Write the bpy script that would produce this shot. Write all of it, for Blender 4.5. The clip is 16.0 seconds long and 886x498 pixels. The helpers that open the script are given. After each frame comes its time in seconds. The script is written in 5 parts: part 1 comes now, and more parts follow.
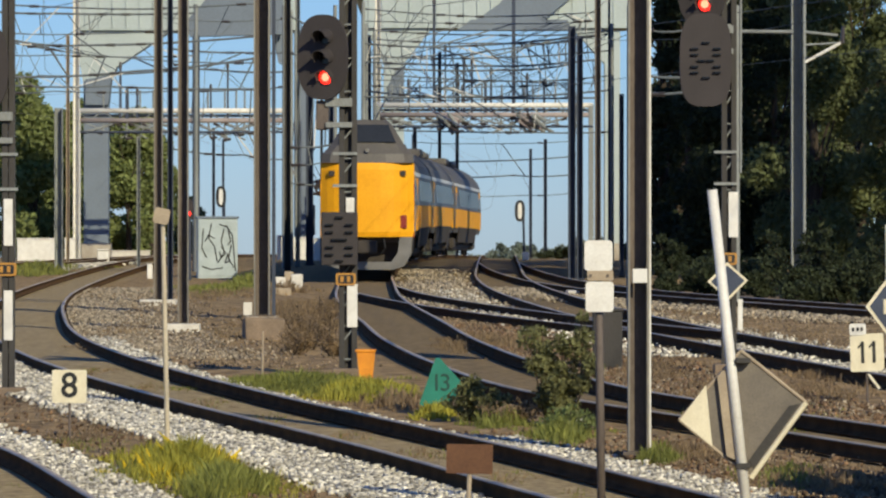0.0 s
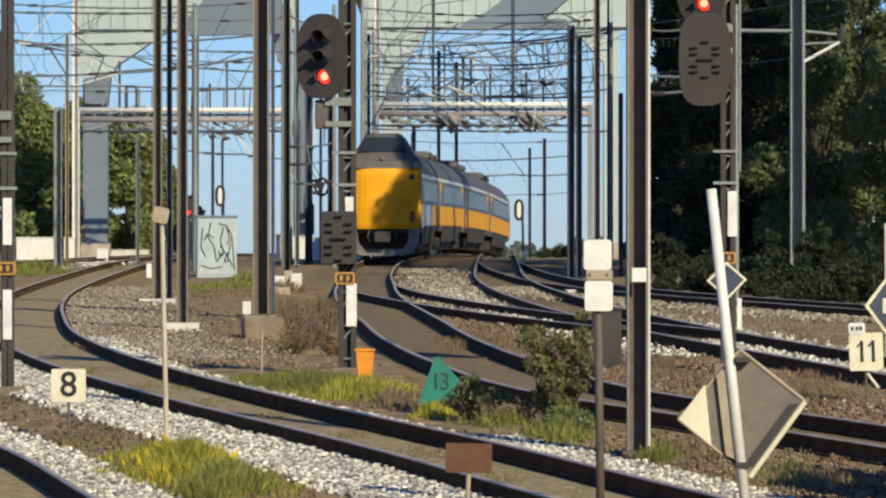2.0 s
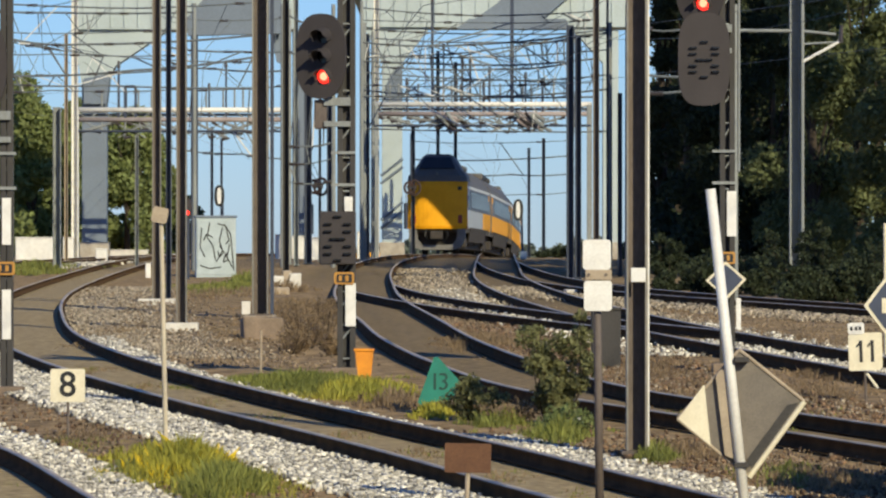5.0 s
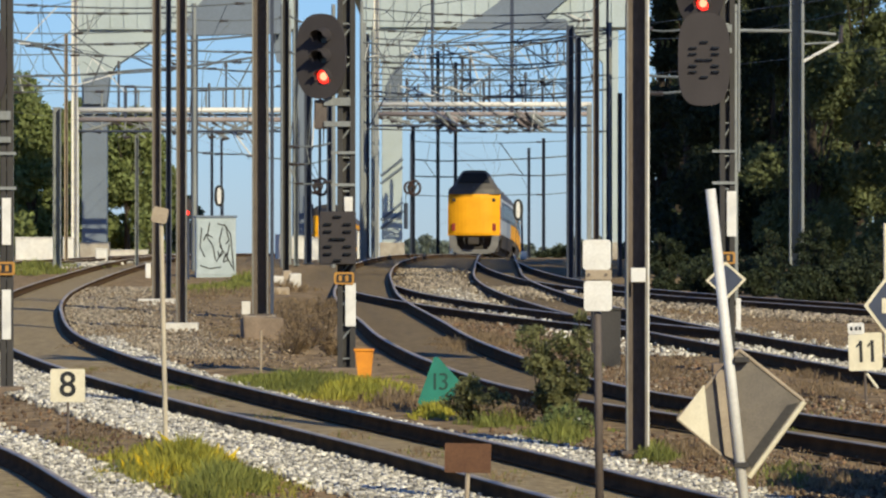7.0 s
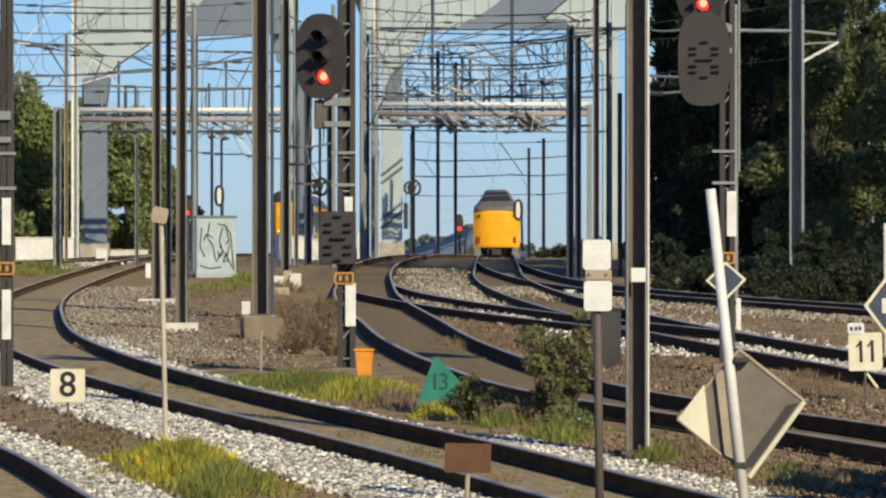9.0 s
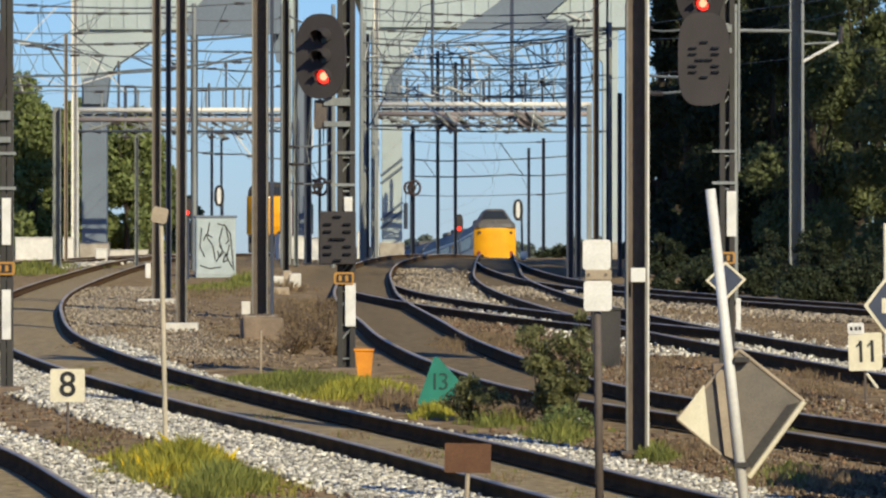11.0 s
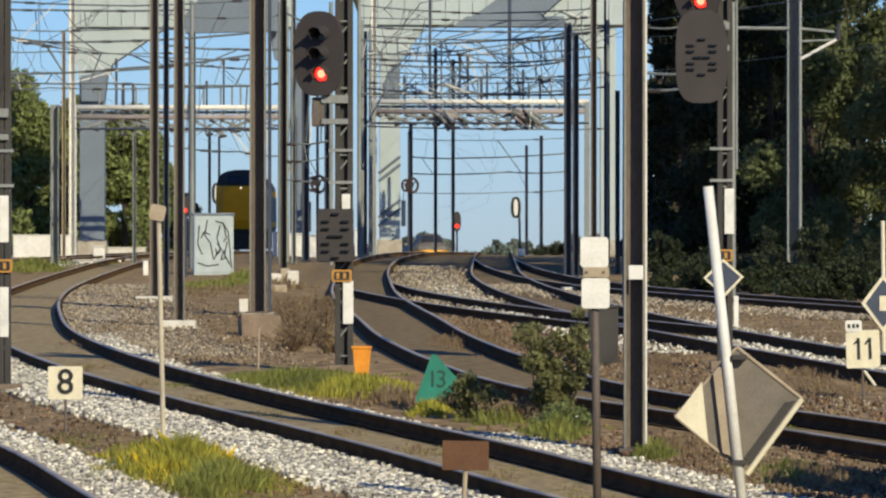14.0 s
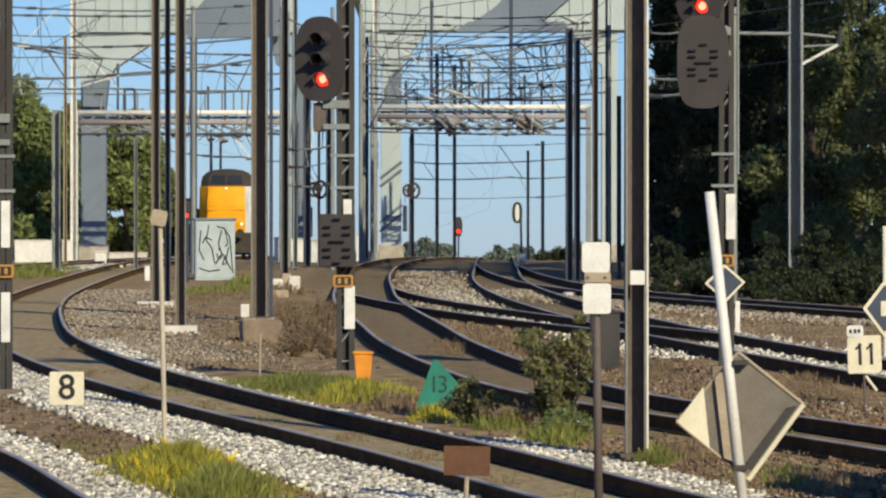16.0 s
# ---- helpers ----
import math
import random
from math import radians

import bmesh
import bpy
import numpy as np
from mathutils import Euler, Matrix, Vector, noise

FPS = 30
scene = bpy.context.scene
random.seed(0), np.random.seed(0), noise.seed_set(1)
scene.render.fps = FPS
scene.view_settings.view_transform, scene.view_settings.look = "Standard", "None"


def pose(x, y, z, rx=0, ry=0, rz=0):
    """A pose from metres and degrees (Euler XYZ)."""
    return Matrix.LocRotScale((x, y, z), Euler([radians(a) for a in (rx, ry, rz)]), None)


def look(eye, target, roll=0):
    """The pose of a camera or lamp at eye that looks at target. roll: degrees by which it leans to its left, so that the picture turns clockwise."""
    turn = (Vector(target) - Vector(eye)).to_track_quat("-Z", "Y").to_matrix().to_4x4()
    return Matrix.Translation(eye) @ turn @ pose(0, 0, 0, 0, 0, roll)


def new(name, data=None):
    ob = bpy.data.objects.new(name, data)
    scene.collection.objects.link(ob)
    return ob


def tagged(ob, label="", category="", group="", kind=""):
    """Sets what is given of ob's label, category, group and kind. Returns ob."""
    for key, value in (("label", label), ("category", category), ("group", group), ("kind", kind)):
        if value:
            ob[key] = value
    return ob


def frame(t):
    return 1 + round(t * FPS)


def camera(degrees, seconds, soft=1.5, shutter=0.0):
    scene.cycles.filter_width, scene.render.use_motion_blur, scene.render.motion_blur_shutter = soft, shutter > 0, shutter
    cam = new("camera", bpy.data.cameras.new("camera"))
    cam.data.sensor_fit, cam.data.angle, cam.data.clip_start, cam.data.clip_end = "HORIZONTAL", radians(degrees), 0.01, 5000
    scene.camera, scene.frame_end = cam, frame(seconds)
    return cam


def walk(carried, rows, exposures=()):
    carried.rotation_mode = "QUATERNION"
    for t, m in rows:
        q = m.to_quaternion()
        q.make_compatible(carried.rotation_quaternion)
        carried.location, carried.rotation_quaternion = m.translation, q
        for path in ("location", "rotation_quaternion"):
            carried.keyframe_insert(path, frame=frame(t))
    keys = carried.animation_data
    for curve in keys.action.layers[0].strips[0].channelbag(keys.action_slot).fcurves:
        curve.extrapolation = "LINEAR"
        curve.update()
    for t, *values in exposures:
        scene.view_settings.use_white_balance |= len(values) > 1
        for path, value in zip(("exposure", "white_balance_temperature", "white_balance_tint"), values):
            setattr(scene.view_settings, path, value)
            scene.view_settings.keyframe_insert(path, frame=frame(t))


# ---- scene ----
EYE = Vector((0.0, 0.0, 2.0))
cam = camera(9.436, 16.0, soft=2.3)


def aim(dx, dy):
    return look(EYE, (-dx * 0.10526, 1000.0, 2.0 + dy * 0.10526))


SWAY = ((0.0, 3.0, 1.5), (0.5, 1.5, 0.0), (1.0, -0.5, 0.0), (1.5, 1.5, 0.0), (2.0, 1.5, 0.0), (2.5, 1.5, 0.0), (3.0, 1.0, 0.0),
        (3.5, 0.6, -0.4), (4.0, 0.2, -0.3), (6.5, 0.0, 0.0), (7.0, 0.0, 0.0), (7.5, 0.0, 0.0), (8.0, 0.3, -1.2), (8.5, 1.2, 0.0),
        (9.0, 0.0, 0.0), (11.5, -0.2, 0.0), (12.0, -0.2, 0.0), (12.5, 0.0, 0.0), (13.0, 0.0, 0.2), (13.5, 0.0, 0.0),
        (14.0, -4.2, -4.5), (14.5, -5.0, 0.1), (15.0, -2.4, 0.8), (15.5, -3.0, 2.3), (16.0, -1.6, 4.8))
walk(cam, [(t, aim(dx, dy)) for t, dx, dy in SWAY],
     [(0.0, -0.21), (0.5, -0.13), (1.5, -0.08), (3.0, 0.0), (4.0, -0.03), (6.5, -0.11), (16.0, -0.11)])

# ---- sky and sun ----
SUN = Vector((0.45, -0.88, 0.50)).normalized()
world = bpy.data.worlds.new("sky")
scene.world = world
world.use_nodes = True
wn = world.node_tree
sky = wn.nodes.new("ShaderNodeTexSky")
sky.sky_type = "NISHITA"
sky.sun_disc = False
sky.sun_elevation = math.asin(SUN.z)
sky.sun_rotation = math.atan2(SUN.x, SUN.y)
sky.air_density, sky.dust_density, sky.ozone_density = 1.0, 0.1, 8.5
blue = wn.nodes.new("ShaderNodeMix")
blue.data_type, blue.blend_type = "RGBA", "MULTIPLY"
blue.inputs["Factor"].default_value = 1.0
blue.inputs["B"].default_value = (0.83, 0.94, 1.18, 1)
wn.links.new(sky.outputs[0], blue.inputs["A"])
wn.links.new(blue.outputs["Result"], wn.nodes["Background"].inputs[0])
wn.nodes["Background"].inputs[1].default_value = 0.104
sun = new("sun", bpy.data.lights.new("sun", "SUN"))
sun.data.energy, sun.data.angle, sun.data.color = 5.1, radians(0.55), (1.0, 0.89, 0.62)
sun.matrix_world = look(SUN * 300, (0, 0, 0))


# ---- materials ----
def surface(name, base, second=None, rough=0.7, metal=0.0, scale=6.0, fine=60.0, bump=0.2, streak=1.0, rnd=0.0, amount=1.0, spec=0.5):
    """Two-tone worn surface: large blotches, fine grain, relief, and a little change from object to object."""
    m = bpy.data.materials.new(name)
    m.use_nodes = True
    nt = m.node_tree
    b = nt.nodes["Principled BSDF"]
    second = second or tuple(c * 0.7 for c in base)
    co = nt.nodes.new("ShaderNodeTexCoord")
    mp = nt.nodes.new("ShaderNodeMapping")
    mp.inputs["Scale"].default_value = (1, 1, streak)
    nt.links.new(co.outputs["Object"], mp.inputs[0])
    n1, n2 = nt.nodes.new("ShaderNodeTexNoise"), nt.nodes.new("ShaderNodeTexNoise")
    n1.inputs["Scale"].default_value, n2.inputs["Scale"].default_value = scale, fine
    n1.inputs["Detail"].default_value, n2.inputs["Detail"].default_value = 5, 3
    for n in (n1, n2):
        nt.links.new(mp.outputs[0], n.inputs["Vector"])
    mix = nt.nodes.new("ShaderNodeMath")
    mix.operation = "MULTIPLY_ADD"
    mix.inputs[1].default_value = 0.45
    nt.links.new(n2.outputs["Fac"], mix.inputs[0])
    half = nt.nodes.new("ShaderNodeMath")
    half.operation = "MULTIPLY"
    half.inputs[1].default_value = 0.6
    nt.links.new(n1.outputs["Fac"], half.inputs[0])
    nt.links.new(half.outputs[0], mix.inputs[2])
    ramp = nt.nodes.new("ShaderNodeMapRange")
    ramp.inputs["From Min"].default_value, ramp.inputs["From Max"].default_value = 0.38, 0.66
    ramp.inputs["To Max"].default_value = amount
    nt.links.new(mix.outputs[0], ramp.inputs[0])
    cm = nt.nodes.new("ShaderNodeMix")
    cm.data_type = "RGBA"
    cm.inputs["A"].default_value, cm.inputs["B"].default_value = (*base, 1), (*second, 1)
    nt.links.new(ramp.outputs[0], cm.inputs["Factor"])
    out = cm.outputs["Result"]
    if rnd:
        info = nt.nodes.new("ShaderNodeNewGeometry")
        hsv = nt.nodes.new("ShaderNodeHueSaturation")
        r = nt.nodes.new("ShaderNodeMapRange")
        r.inputs["To Min"].default_value, r.inputs["To Max"].default_value = 1 - rnd, 1 + rnd
        nt.links.new(info.outputs["Random Per Island"], r.inputs[0])
        nt.links.new(r.outputs[0], hsv.inputs["Value"])
        nt.links.new(out, hsv.inputs["Color"])
        out = hsv.outputs[0]
    nt.links.new(out, b.inputs["Base Color"])
    b.inputs["Roughness"].default_value, b.inputs["Metallic"].default_value = rough, metal
    b.inputs["Specular IOR Level"].default_value = spec
    if bump:
        bp = nt.nodes.new("ShaderNodeBump")
        bp.inputs["Strength"].default_value, bp.inputs["Distance"].default_value = bump, 0.01
        nt.links.new(n2.outputs["Fac"], bp.inputs["Height"])
        nt.links.new(bp.outputs[0], b.inputs["Normal"])
    return m


def glowing(name, colour, strength):
    m = surface(name, colour, rough=0.2, bump=0)
    b = m.node_tree.nodes["Principled BSDF"]
    b.inputs["Emission Color"].default_value, b.inputs["Emission Strength"].default_value = (*colour, 1), strength
    return m


M_RAIL = surface("rusty_rail", (0.12, 0.070, 0.034), (0.06, 0.037, 0.02), 0.95, 0.0, 3, 90, spec=0.05)
M_HEAD = surface("worn_rail_head", (0.60, 0.50, 0.38), (0.34, 0.27, 0.19), 0.5, 0.1, 1.5, 60, spec=0.4)
M_BED = surface("brown_track_bed", (0.23, 0.175, 0.125), (0.13, 0.095, 0.065), 0.95, 0, 1.6, 22, 0.8)
M_STONE = surface("pale_ballast_stone", (0.72, 0.685, 0.59), (0.33, 0.30, 0.24), 0.9, 0, 9, 80, 0.4, rnd=0.75)
M_DARKSTONE = surface("brown_ballast_stone", (0.31, 0.235, 0.155), (0.15, 0.11, 0.07), 0.9, 0, 9, 80, 0.4, rnd=0.5)
M_GREYSTONE = surface("grey_ballast_stone", (0.44, 0.375, 0.28), (0.19, 0.155, 0.11), 0.9, 0, 9, 80, 0.4, rnd=0.6)
M_CLOD = surface("red_brown_earth_clod", (0.22, 0.135, 0.075), (0.09, 0.056, 0.034), 0.95, 0, 9, 60, 0.5, rnd=0.6)
M_GALV = surface("dull_galvanised_steel", (0.27, 0.29, 0.285), (0.175, 0.185, 0.18), 0.7, 0.05, 2, 40, 0.15, 0.3)
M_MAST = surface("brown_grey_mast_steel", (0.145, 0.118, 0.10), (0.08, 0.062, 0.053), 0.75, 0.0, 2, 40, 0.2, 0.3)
M_FLANGE = surface("lit_stained_mast_flange", (0.265, 0.255, 0.222), (0.155, 0.14, 0.12), 0.75, 0.0, 1.2, 40, 0.2, 0.2)
M_DARKMAST = surface("dark_blue_grey_steel", (0.045, 0.06, 0.10), (0.03, 0.038, 0.06), 0.7, 0.1, 2, 40, 0.1, 0.3)
M_POST = surface("dark_signal_post_paint", (0.05, 0.046, 0.043), (0.03, 0.028, 0.026), 0.75, 0, 2, 40, 0.15)
M_BLACK = surface("matt_black_board", (0.060, 0.053, 0.054), (0.046, 0.041, 0.042), 0.8, 0, 2, 50, 0.1, spec=0.2)
M_PITCH = surface("black_lens_glass", (0.01, 0.01, 0.01), None, 0.15, 0, 2, 50, 0)
M_WHITE = surface("white_enamel", (0.78, 0.77, 0.72), (0.62, 0.60, 0.55), 0.5, 0, 5, 60, 0.05)
M_CREAM = surface("cream_enamel", (0.76, 0.70, 0.52), (0.62, 0.56, 0.40), 0.5, 0, 5, 60, 0.05)
M_YELLOWPL = surface("orange_yellow_plate", (0.52, 0.26, 0.04), (0.38, 0.18, 0.03), 0.5, 0, 8, 60, 0.05)
M_INK = surface("black_lettering", (0.012, 0.012, 0.012), None, 0.5, 0, 5, 60, 0)
M_TAN = surface("tan_painted_back", (0.42, 0.34, 0.24), (0.30, 0.24, 0.17), 0.7, 0, 5, 60, 0.1)
M_PALEPOST = surface("weathered_pale_post", (0.56, 0.49, 0.36), (0.42, 0.36, 0.26), 0.7, 0, 5, 60, 0.1)
M_GREYPL = surface("grey_sign_back", (0.185, 0.158, 0.125), (0.125, 0.108, 0.087), 0.6, 0.1, 4, 60, 0.1)
M_BLUEPL = surface("dark_blue_enamel", (0.045, 0.06, 0.10), (0.03, 0.04, 0.07), 0.5, 0, 4, 60, 0.05)
M_RUST = surface("rusty_brown_plate", (0.14, 0.065, 0.03), (0.09, 0.04, 0.02), 0.85, 0, 6, 60, 0.3)
M_GREEN = surface("sea_green_paint", (0.012, 0.205, 0.145), (0.008, 0.145, 0.10), 0.5, 0, 5, 60, 0.05)
M_DKGREEN = surface("dark_green_figure", (0.004, 0.055, 0.042), None, 0.6, 0, 5, 60, 0)
M_ORANGE = surface("orange_plastic", (0.78, 0.30, 0.015), (0.6, 0.2, 0.01), 0.45, 0, 6, 50, 0.05)
M_CONC = surface("weathered_concrete", (0.46, 0.42, 0.35), (0.30, 0.26, 0.21), 0.9, 0, 3, 40, 0.4)
M_PALECONC = surface("pale_concrete", (0.70, 0.67, 0.60), (0.52, 0.49, 0.43), 0.9, 0, 3, 40, 0.3)
M_BROWNCONC = surface("brown_stained_concrete", (0.27, 0.20, 0.14), (0.16, 0.12, 0.085), 0.9, 0, 3, 40, 0.4)
M_RUSTTUBE = surface("rust_stained_tube", (0.36, 0.32, 0.31), (0.26, 0.21, 0.20), 0.7, 0, 1.2, 20, 0.1)
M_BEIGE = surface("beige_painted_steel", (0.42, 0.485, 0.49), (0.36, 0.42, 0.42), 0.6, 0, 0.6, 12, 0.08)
# Doubles as shaded beige on the bridge; also the cabinet roof's grey.
M_SLATE_SHADE = surface("slate_and_shaded_beige_steel", (0.16, 0.20, 0.25), (0.13, 0.16, 0.20), 0.6, 0, 0.6, 12, 0.08)
M_CABINET = surface("pale_grey_cabinet_paint", (0.44, 0.51, 0.53), (0.32, 0.38, 0.39), 0.6, 0, 2, 30, 0.08)
M_WIRE = surface("oxidised_copper_wire", (0.155, 0.175, 0.185), (0.085, 0.10, 0.115), 0.7, 0.0, 2, 30, 0)
M_INSUL = surface("brown_glazed_insulator", (0.055, 0.045, 0.042), None, 0.3, 0, 2, 30, 0)
M_TYELLOW = surface("train_yellow_paint", (0.86, 0.40, 0.012), (0.72, 0.32, 0.008), 0.6, 0, 1.2, 20, 0.02, spec=0.22)
M_TGREY = surface("train_dark_grey_roof", (0.12, 0.11, 0.10), (0.075, 0.07, 0.065), 0.6, 0, 1.0, 20, 0.05)
M_TBLUE = surface("train_dark_blue_band", (0.07, 0.08, 0.105), (0.05, 0.055, 0.075), 0.45, 0, 1.0, 20, 0.02, spec=0.35)
M_TWHITE = surface("train_white_stripe", (0.72, 0.72, 0.70), None, 0.4, 0, 1.0, 20, 0.02)
M_TAPRON = surface("train_silver_apron", (0.20, 0.195, 0.185), (0.12, 0.115, 0.105), 0.45, 0.1, 2, 30, 0.1)
M_TSILVER = surface("train_silver_grey_side", (0.46, 0.47, 0.48), (0.36, 0.37, 0.38), 0.35, 0.1, 1.0, 20, 0.02)
M_WHEELRED = surface("dark_red_brown_iron", (0.055, 0.024, 0.02), (0.03, 0.018, 0.016), 0.7, 0, 3, 40, 0.1)
M_TUNDER = surface("train_underframe_dirt", (0.055, 0.045, 0.038), (0.03, 0.026, 0.022), 0.85, 0, 3, 30, 0.3)
M_TRED = surface("train_red_trim", (0.26, 0.028, 0.016), None, 0.4, 0, 1.0, 20, 0)
M_TGLASS = surface("train_window_glass", (0.03, 0.035, 0.045), None, 0.22, 0, 1.0, 20, 0, spec=0.35)
M_BARK = surface("grey_brown_bark", (0.06, 0.045, 0.03), (0.03, 0.022, 0.016), 0.95, 0, 6, 50, 0.8, 0.3)
M_REDLIT = glowing("lit_red_lens", (1.0, 0.03, 0.015), 2.2)
M_REDHOT = glowing("bright_lamp_core", (1.0, 0.30, 0.16), 2.6)
M_HEADLIT = glowing("lit_headlamp", (1.0, 0.85, 0.6), 0.8)


def leafy(name, a, b, rnd=0.5):
    m = surface(name, a, b, 0.65, 0, 0.6, 8, 0, rnd=rnd, spec=0.25)
    nt = m.node_tree
    bs = nt.nodes["Principled BSDF"]
    tr = nt.nodes.new("ShaderNodeBsdfTranslucent")
    tr.inputs[0].default_value = (*[min(1, c * 1.5) for c in a], 1)
    mx = nt.nodes.new("ShaderNodeMixShader")
    mx.inputs[0].default_value = 0.32
    nt.links.new(bs.outputs[0], mx.inputs[1])
    nt.links.new(tr.outputs[0], mx.inputs[2])
    nt.links.new(mx.outputs[0], nt.nodes["Material Output"].inputs[0])
    return m


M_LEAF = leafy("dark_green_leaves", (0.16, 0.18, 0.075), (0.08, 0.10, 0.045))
# Leaf colour darkened to carry the deep shade of the tree wall.
M_LEAFSHADE = leafy("shade_darkened_leaves", (0.044, 0.057, 0.028), (0.028, 0.038, 0.019))
M_LEAF2 = leafy("yellow_green_leaves", (0.22, 0.26, 0.09), (0.13, 0.155, 0.06))
M_BUSH = leafy("bush_leaves", (0.20, 0.20, 0.085), (0.10, 0.105, 0.045), rnd=0.7)
# Distance haze is put into this leaf colour as a paler green.
M_FARLEAF = leafy("haze_tinted_leaves", (0.20, 0.23, 0.19), (0.14, 0.17, 0.14))
M_GRASS = leafy("yellow_green_grass", (0.44, 0.39, 0.055), (0.20, 0.205, 0.04))
M_GRASSG = leafy("green_grass", (0.25, 0.26, 0.06), (0.12, 0.135, 0.038))
M_FLOWER = leafy("yellow_flowers", (0.75, 0.55, 0.03), (0.6, 0.42, 0.02))
M_DRY = leafy("dry_brown_stalks", (0.30, 0.215, 0.12), (0.16, 0.115, 0.07))


# ---- mesh helpers ----
def part(name, bm, material, parent=None, label="", smooth=False):
    me = bpy.data.meshes.new(name)
    bm.to_mesh(me)
    bm.free()
    for m in material if isinstance(material, (list, tuple)) else (material,):
        me.materials.append(m)
    if smooth:
        me.polygons.foreach_set("use_smooth", [True] * len(me.polygons))
    ob = new(name, me)
    ob.parent = parent
    return tagged(ob, label)


def thing(name, m, label, category, group="", kind=""):
    ob = new(name)
    ob.empty_display_size = 0.2
    ob.matrix_world = m
    return tagged(ob, label, category, group, kind)


def box(x0, y0, z0, x1, y1, z1, bevel=0.0, bm=None):
    bm = bm or bmesh.new()
    r = bmesh.ops.create_cube(bm, size=1.0, matrix=Matrix.Translation(((x0 + x1) / 2, (y0 + y1) / 2, (z0 + z1) / 2)) @ Matrix.Diagonal((abs(x1 - x0), abs(y1 - y0), abs(z1 - z0), 1)))
    if bevel:
        es = list({e for v in r["verts"] for e in v.link_edges})
        bmesh.ops.bevel(bm, geom=es, offset=bevel, segments=2, affect="EDGES", profile=0.5)
    return bm


def rod(a, b, r, r2=None, n=8, bm=None):
    bm = bm or bmesh.new()
    a, b = Vector(a), Vector(b)
    d = b - a
    m = Matrix.Translation((a + b) / 2) @ d.to_track_quat("Z", "Y").to_matrix().to_4x4()
    bmesh.ops.create_cone(bm, cap_ends=True, segments=n, radius1=r, radius2=r if r2 is None else r2, depth=d.length, matrix=m)
    return bm


def tube(points, r, n=6, bm=None):
    for a, b in zip(points, points[1:]):
        bm = rod(a, b, r, None, n, bm)
    return bm


def slab(outline, thick, bm=None):
    """A plate in the XZ plane from an outline, its front face at y = -thick / 2."""
    bm = bm or bmesh.new()
    f = [bm.verts.new((x, -thick / 2, z)) for x, z in outline]
    k = [bm.verts.new((x, thick / 2, z)) for x, z in outline]
    n = len(f)
    bm.faces.new(f)
    bm.faces.new(k[::-1])
    for i in range(n):
        bm.faces.new((f[i], k[i], k[(i + 1) % n], f[(i + 1) % n]))
    bmesh.ops.recalc_face_normals(bm, faces=bm.faces)
    return bm


def rounded(w, h, r, n=5, cx=0.0, cz=0.0):
    pts = []
    for sx, sz, a0 in ((1, 1, 0), (-1, 1, 90), (-1, -1, 180), (1, -1, 270)):
        for i in range(n + 1):
            a = radians(a0 + 90 * i / n)
            pts.append((cx + sx * (w / 2 - r) + r * math.cos(a), cz + sz * (h / 2 - r) + r * math.sin(a)))
    return pts


def glyphs(text, height, material, parent, x, y, z, rz=0.0, ry=0.0):
    cu = bpy.data.curves.new("figure", "FONT")
    cu.body, cu.size, cu.extrude, cu.align_x, cu.align_y = text, height, 0.004, "CENTER", "CENTER"
    cu.offset, cu.space_character = height * (0.012 if len(text) == 1 else 0.0), 0.72
    tmp = bpy.data.objects.new("figure", cu)
    scene.collection.objects.link(tmp)
    me = bpy.data.meshes.new_from_object(tmp)
    bpy.data.objects.remove(tmp)
    me.materials.clear()
    me.materials.append(material)
    ob = new("figure", me)
    ob.parent = parent
    ob.matrix_basis = pose(x, y, z, 90, ry, rz)
    return ob


def grid_mesh(name, verts, faces, material, attrs=()):
    me = bpy.data.meshes.new(name)
    me.vertices.add(len(verts))
    me.vertices.foreach_set("co", np.asarray(verts, "f").ravel())
    faces = np.asarray(faces, "i")
    k = faces.shape[1]
    me.loops.add(faces.size)
    me.loops.foreach_set("vertex_index", faces.ravel())
    me.polygons.add(len(faces))
    me.polygons.foreach_set("loop_start", np.arange(len(faces), dtype="i") * k)
    me.update(calc_edges=True)
    me.validate()
    me.materials.append(material)
    for n, v in attrs:
        at = me.attributes.new(n, "FLOAT", "POINT")
        at.data.foreach_set("value", np.asarray(v, "f"))
    return me


# ---- the lie of the land: rail level along the line, and the tracks in plan ----
def curve_through(xs, ys):
    xs, ys = np.array(xs, float), np.array(ys, float)
    d = np.diff(ys) / np.diff(xs)
    m = np.concatenate([[d[0]], (d[1:] * np.diff(xs)[:-1] + d[:-1] * np.diff(xs)[1:]) / (np.diff(xs)[1:] + np.diff(xs)[:-1]), [d[-1]]])

    def at(v):
        v = np.asarray(v, float)
        i = np.clip(np.searchsorted(xs, v) - 1, 0, len(xs) - 2)
        h = xs[i + 1] - xs[i]
        t = np.clip((v - xs[i]) / h, 0, 1)
        return ((2 * t**3 - 3 * t**2 + 1) * ys[i] + (t**3 - 2 * t**2 + t) * h * m[i] + (3 * t**2 - 2 * t**3) * ys[i + 1] + (t**3 - t**2) * h * m[i + 1])
    return at


rail_level = curve_through((-3000, -40, 0, 30, 50, 63, 80, 100, 130, 158, 200, 230, 262, 298, 338, 376, 398, 430, 500, 700, 3500),
                           (-0.6, -0.6, -0.6, -0.5, -0.15, 0.12, 0.40, 0.66, 0.965, 1.15, 1.55, 1.73, 1.75, 1.48, 0.72, -0.26, -0.88, -2.0, -4.2, -5.2, -5.2))
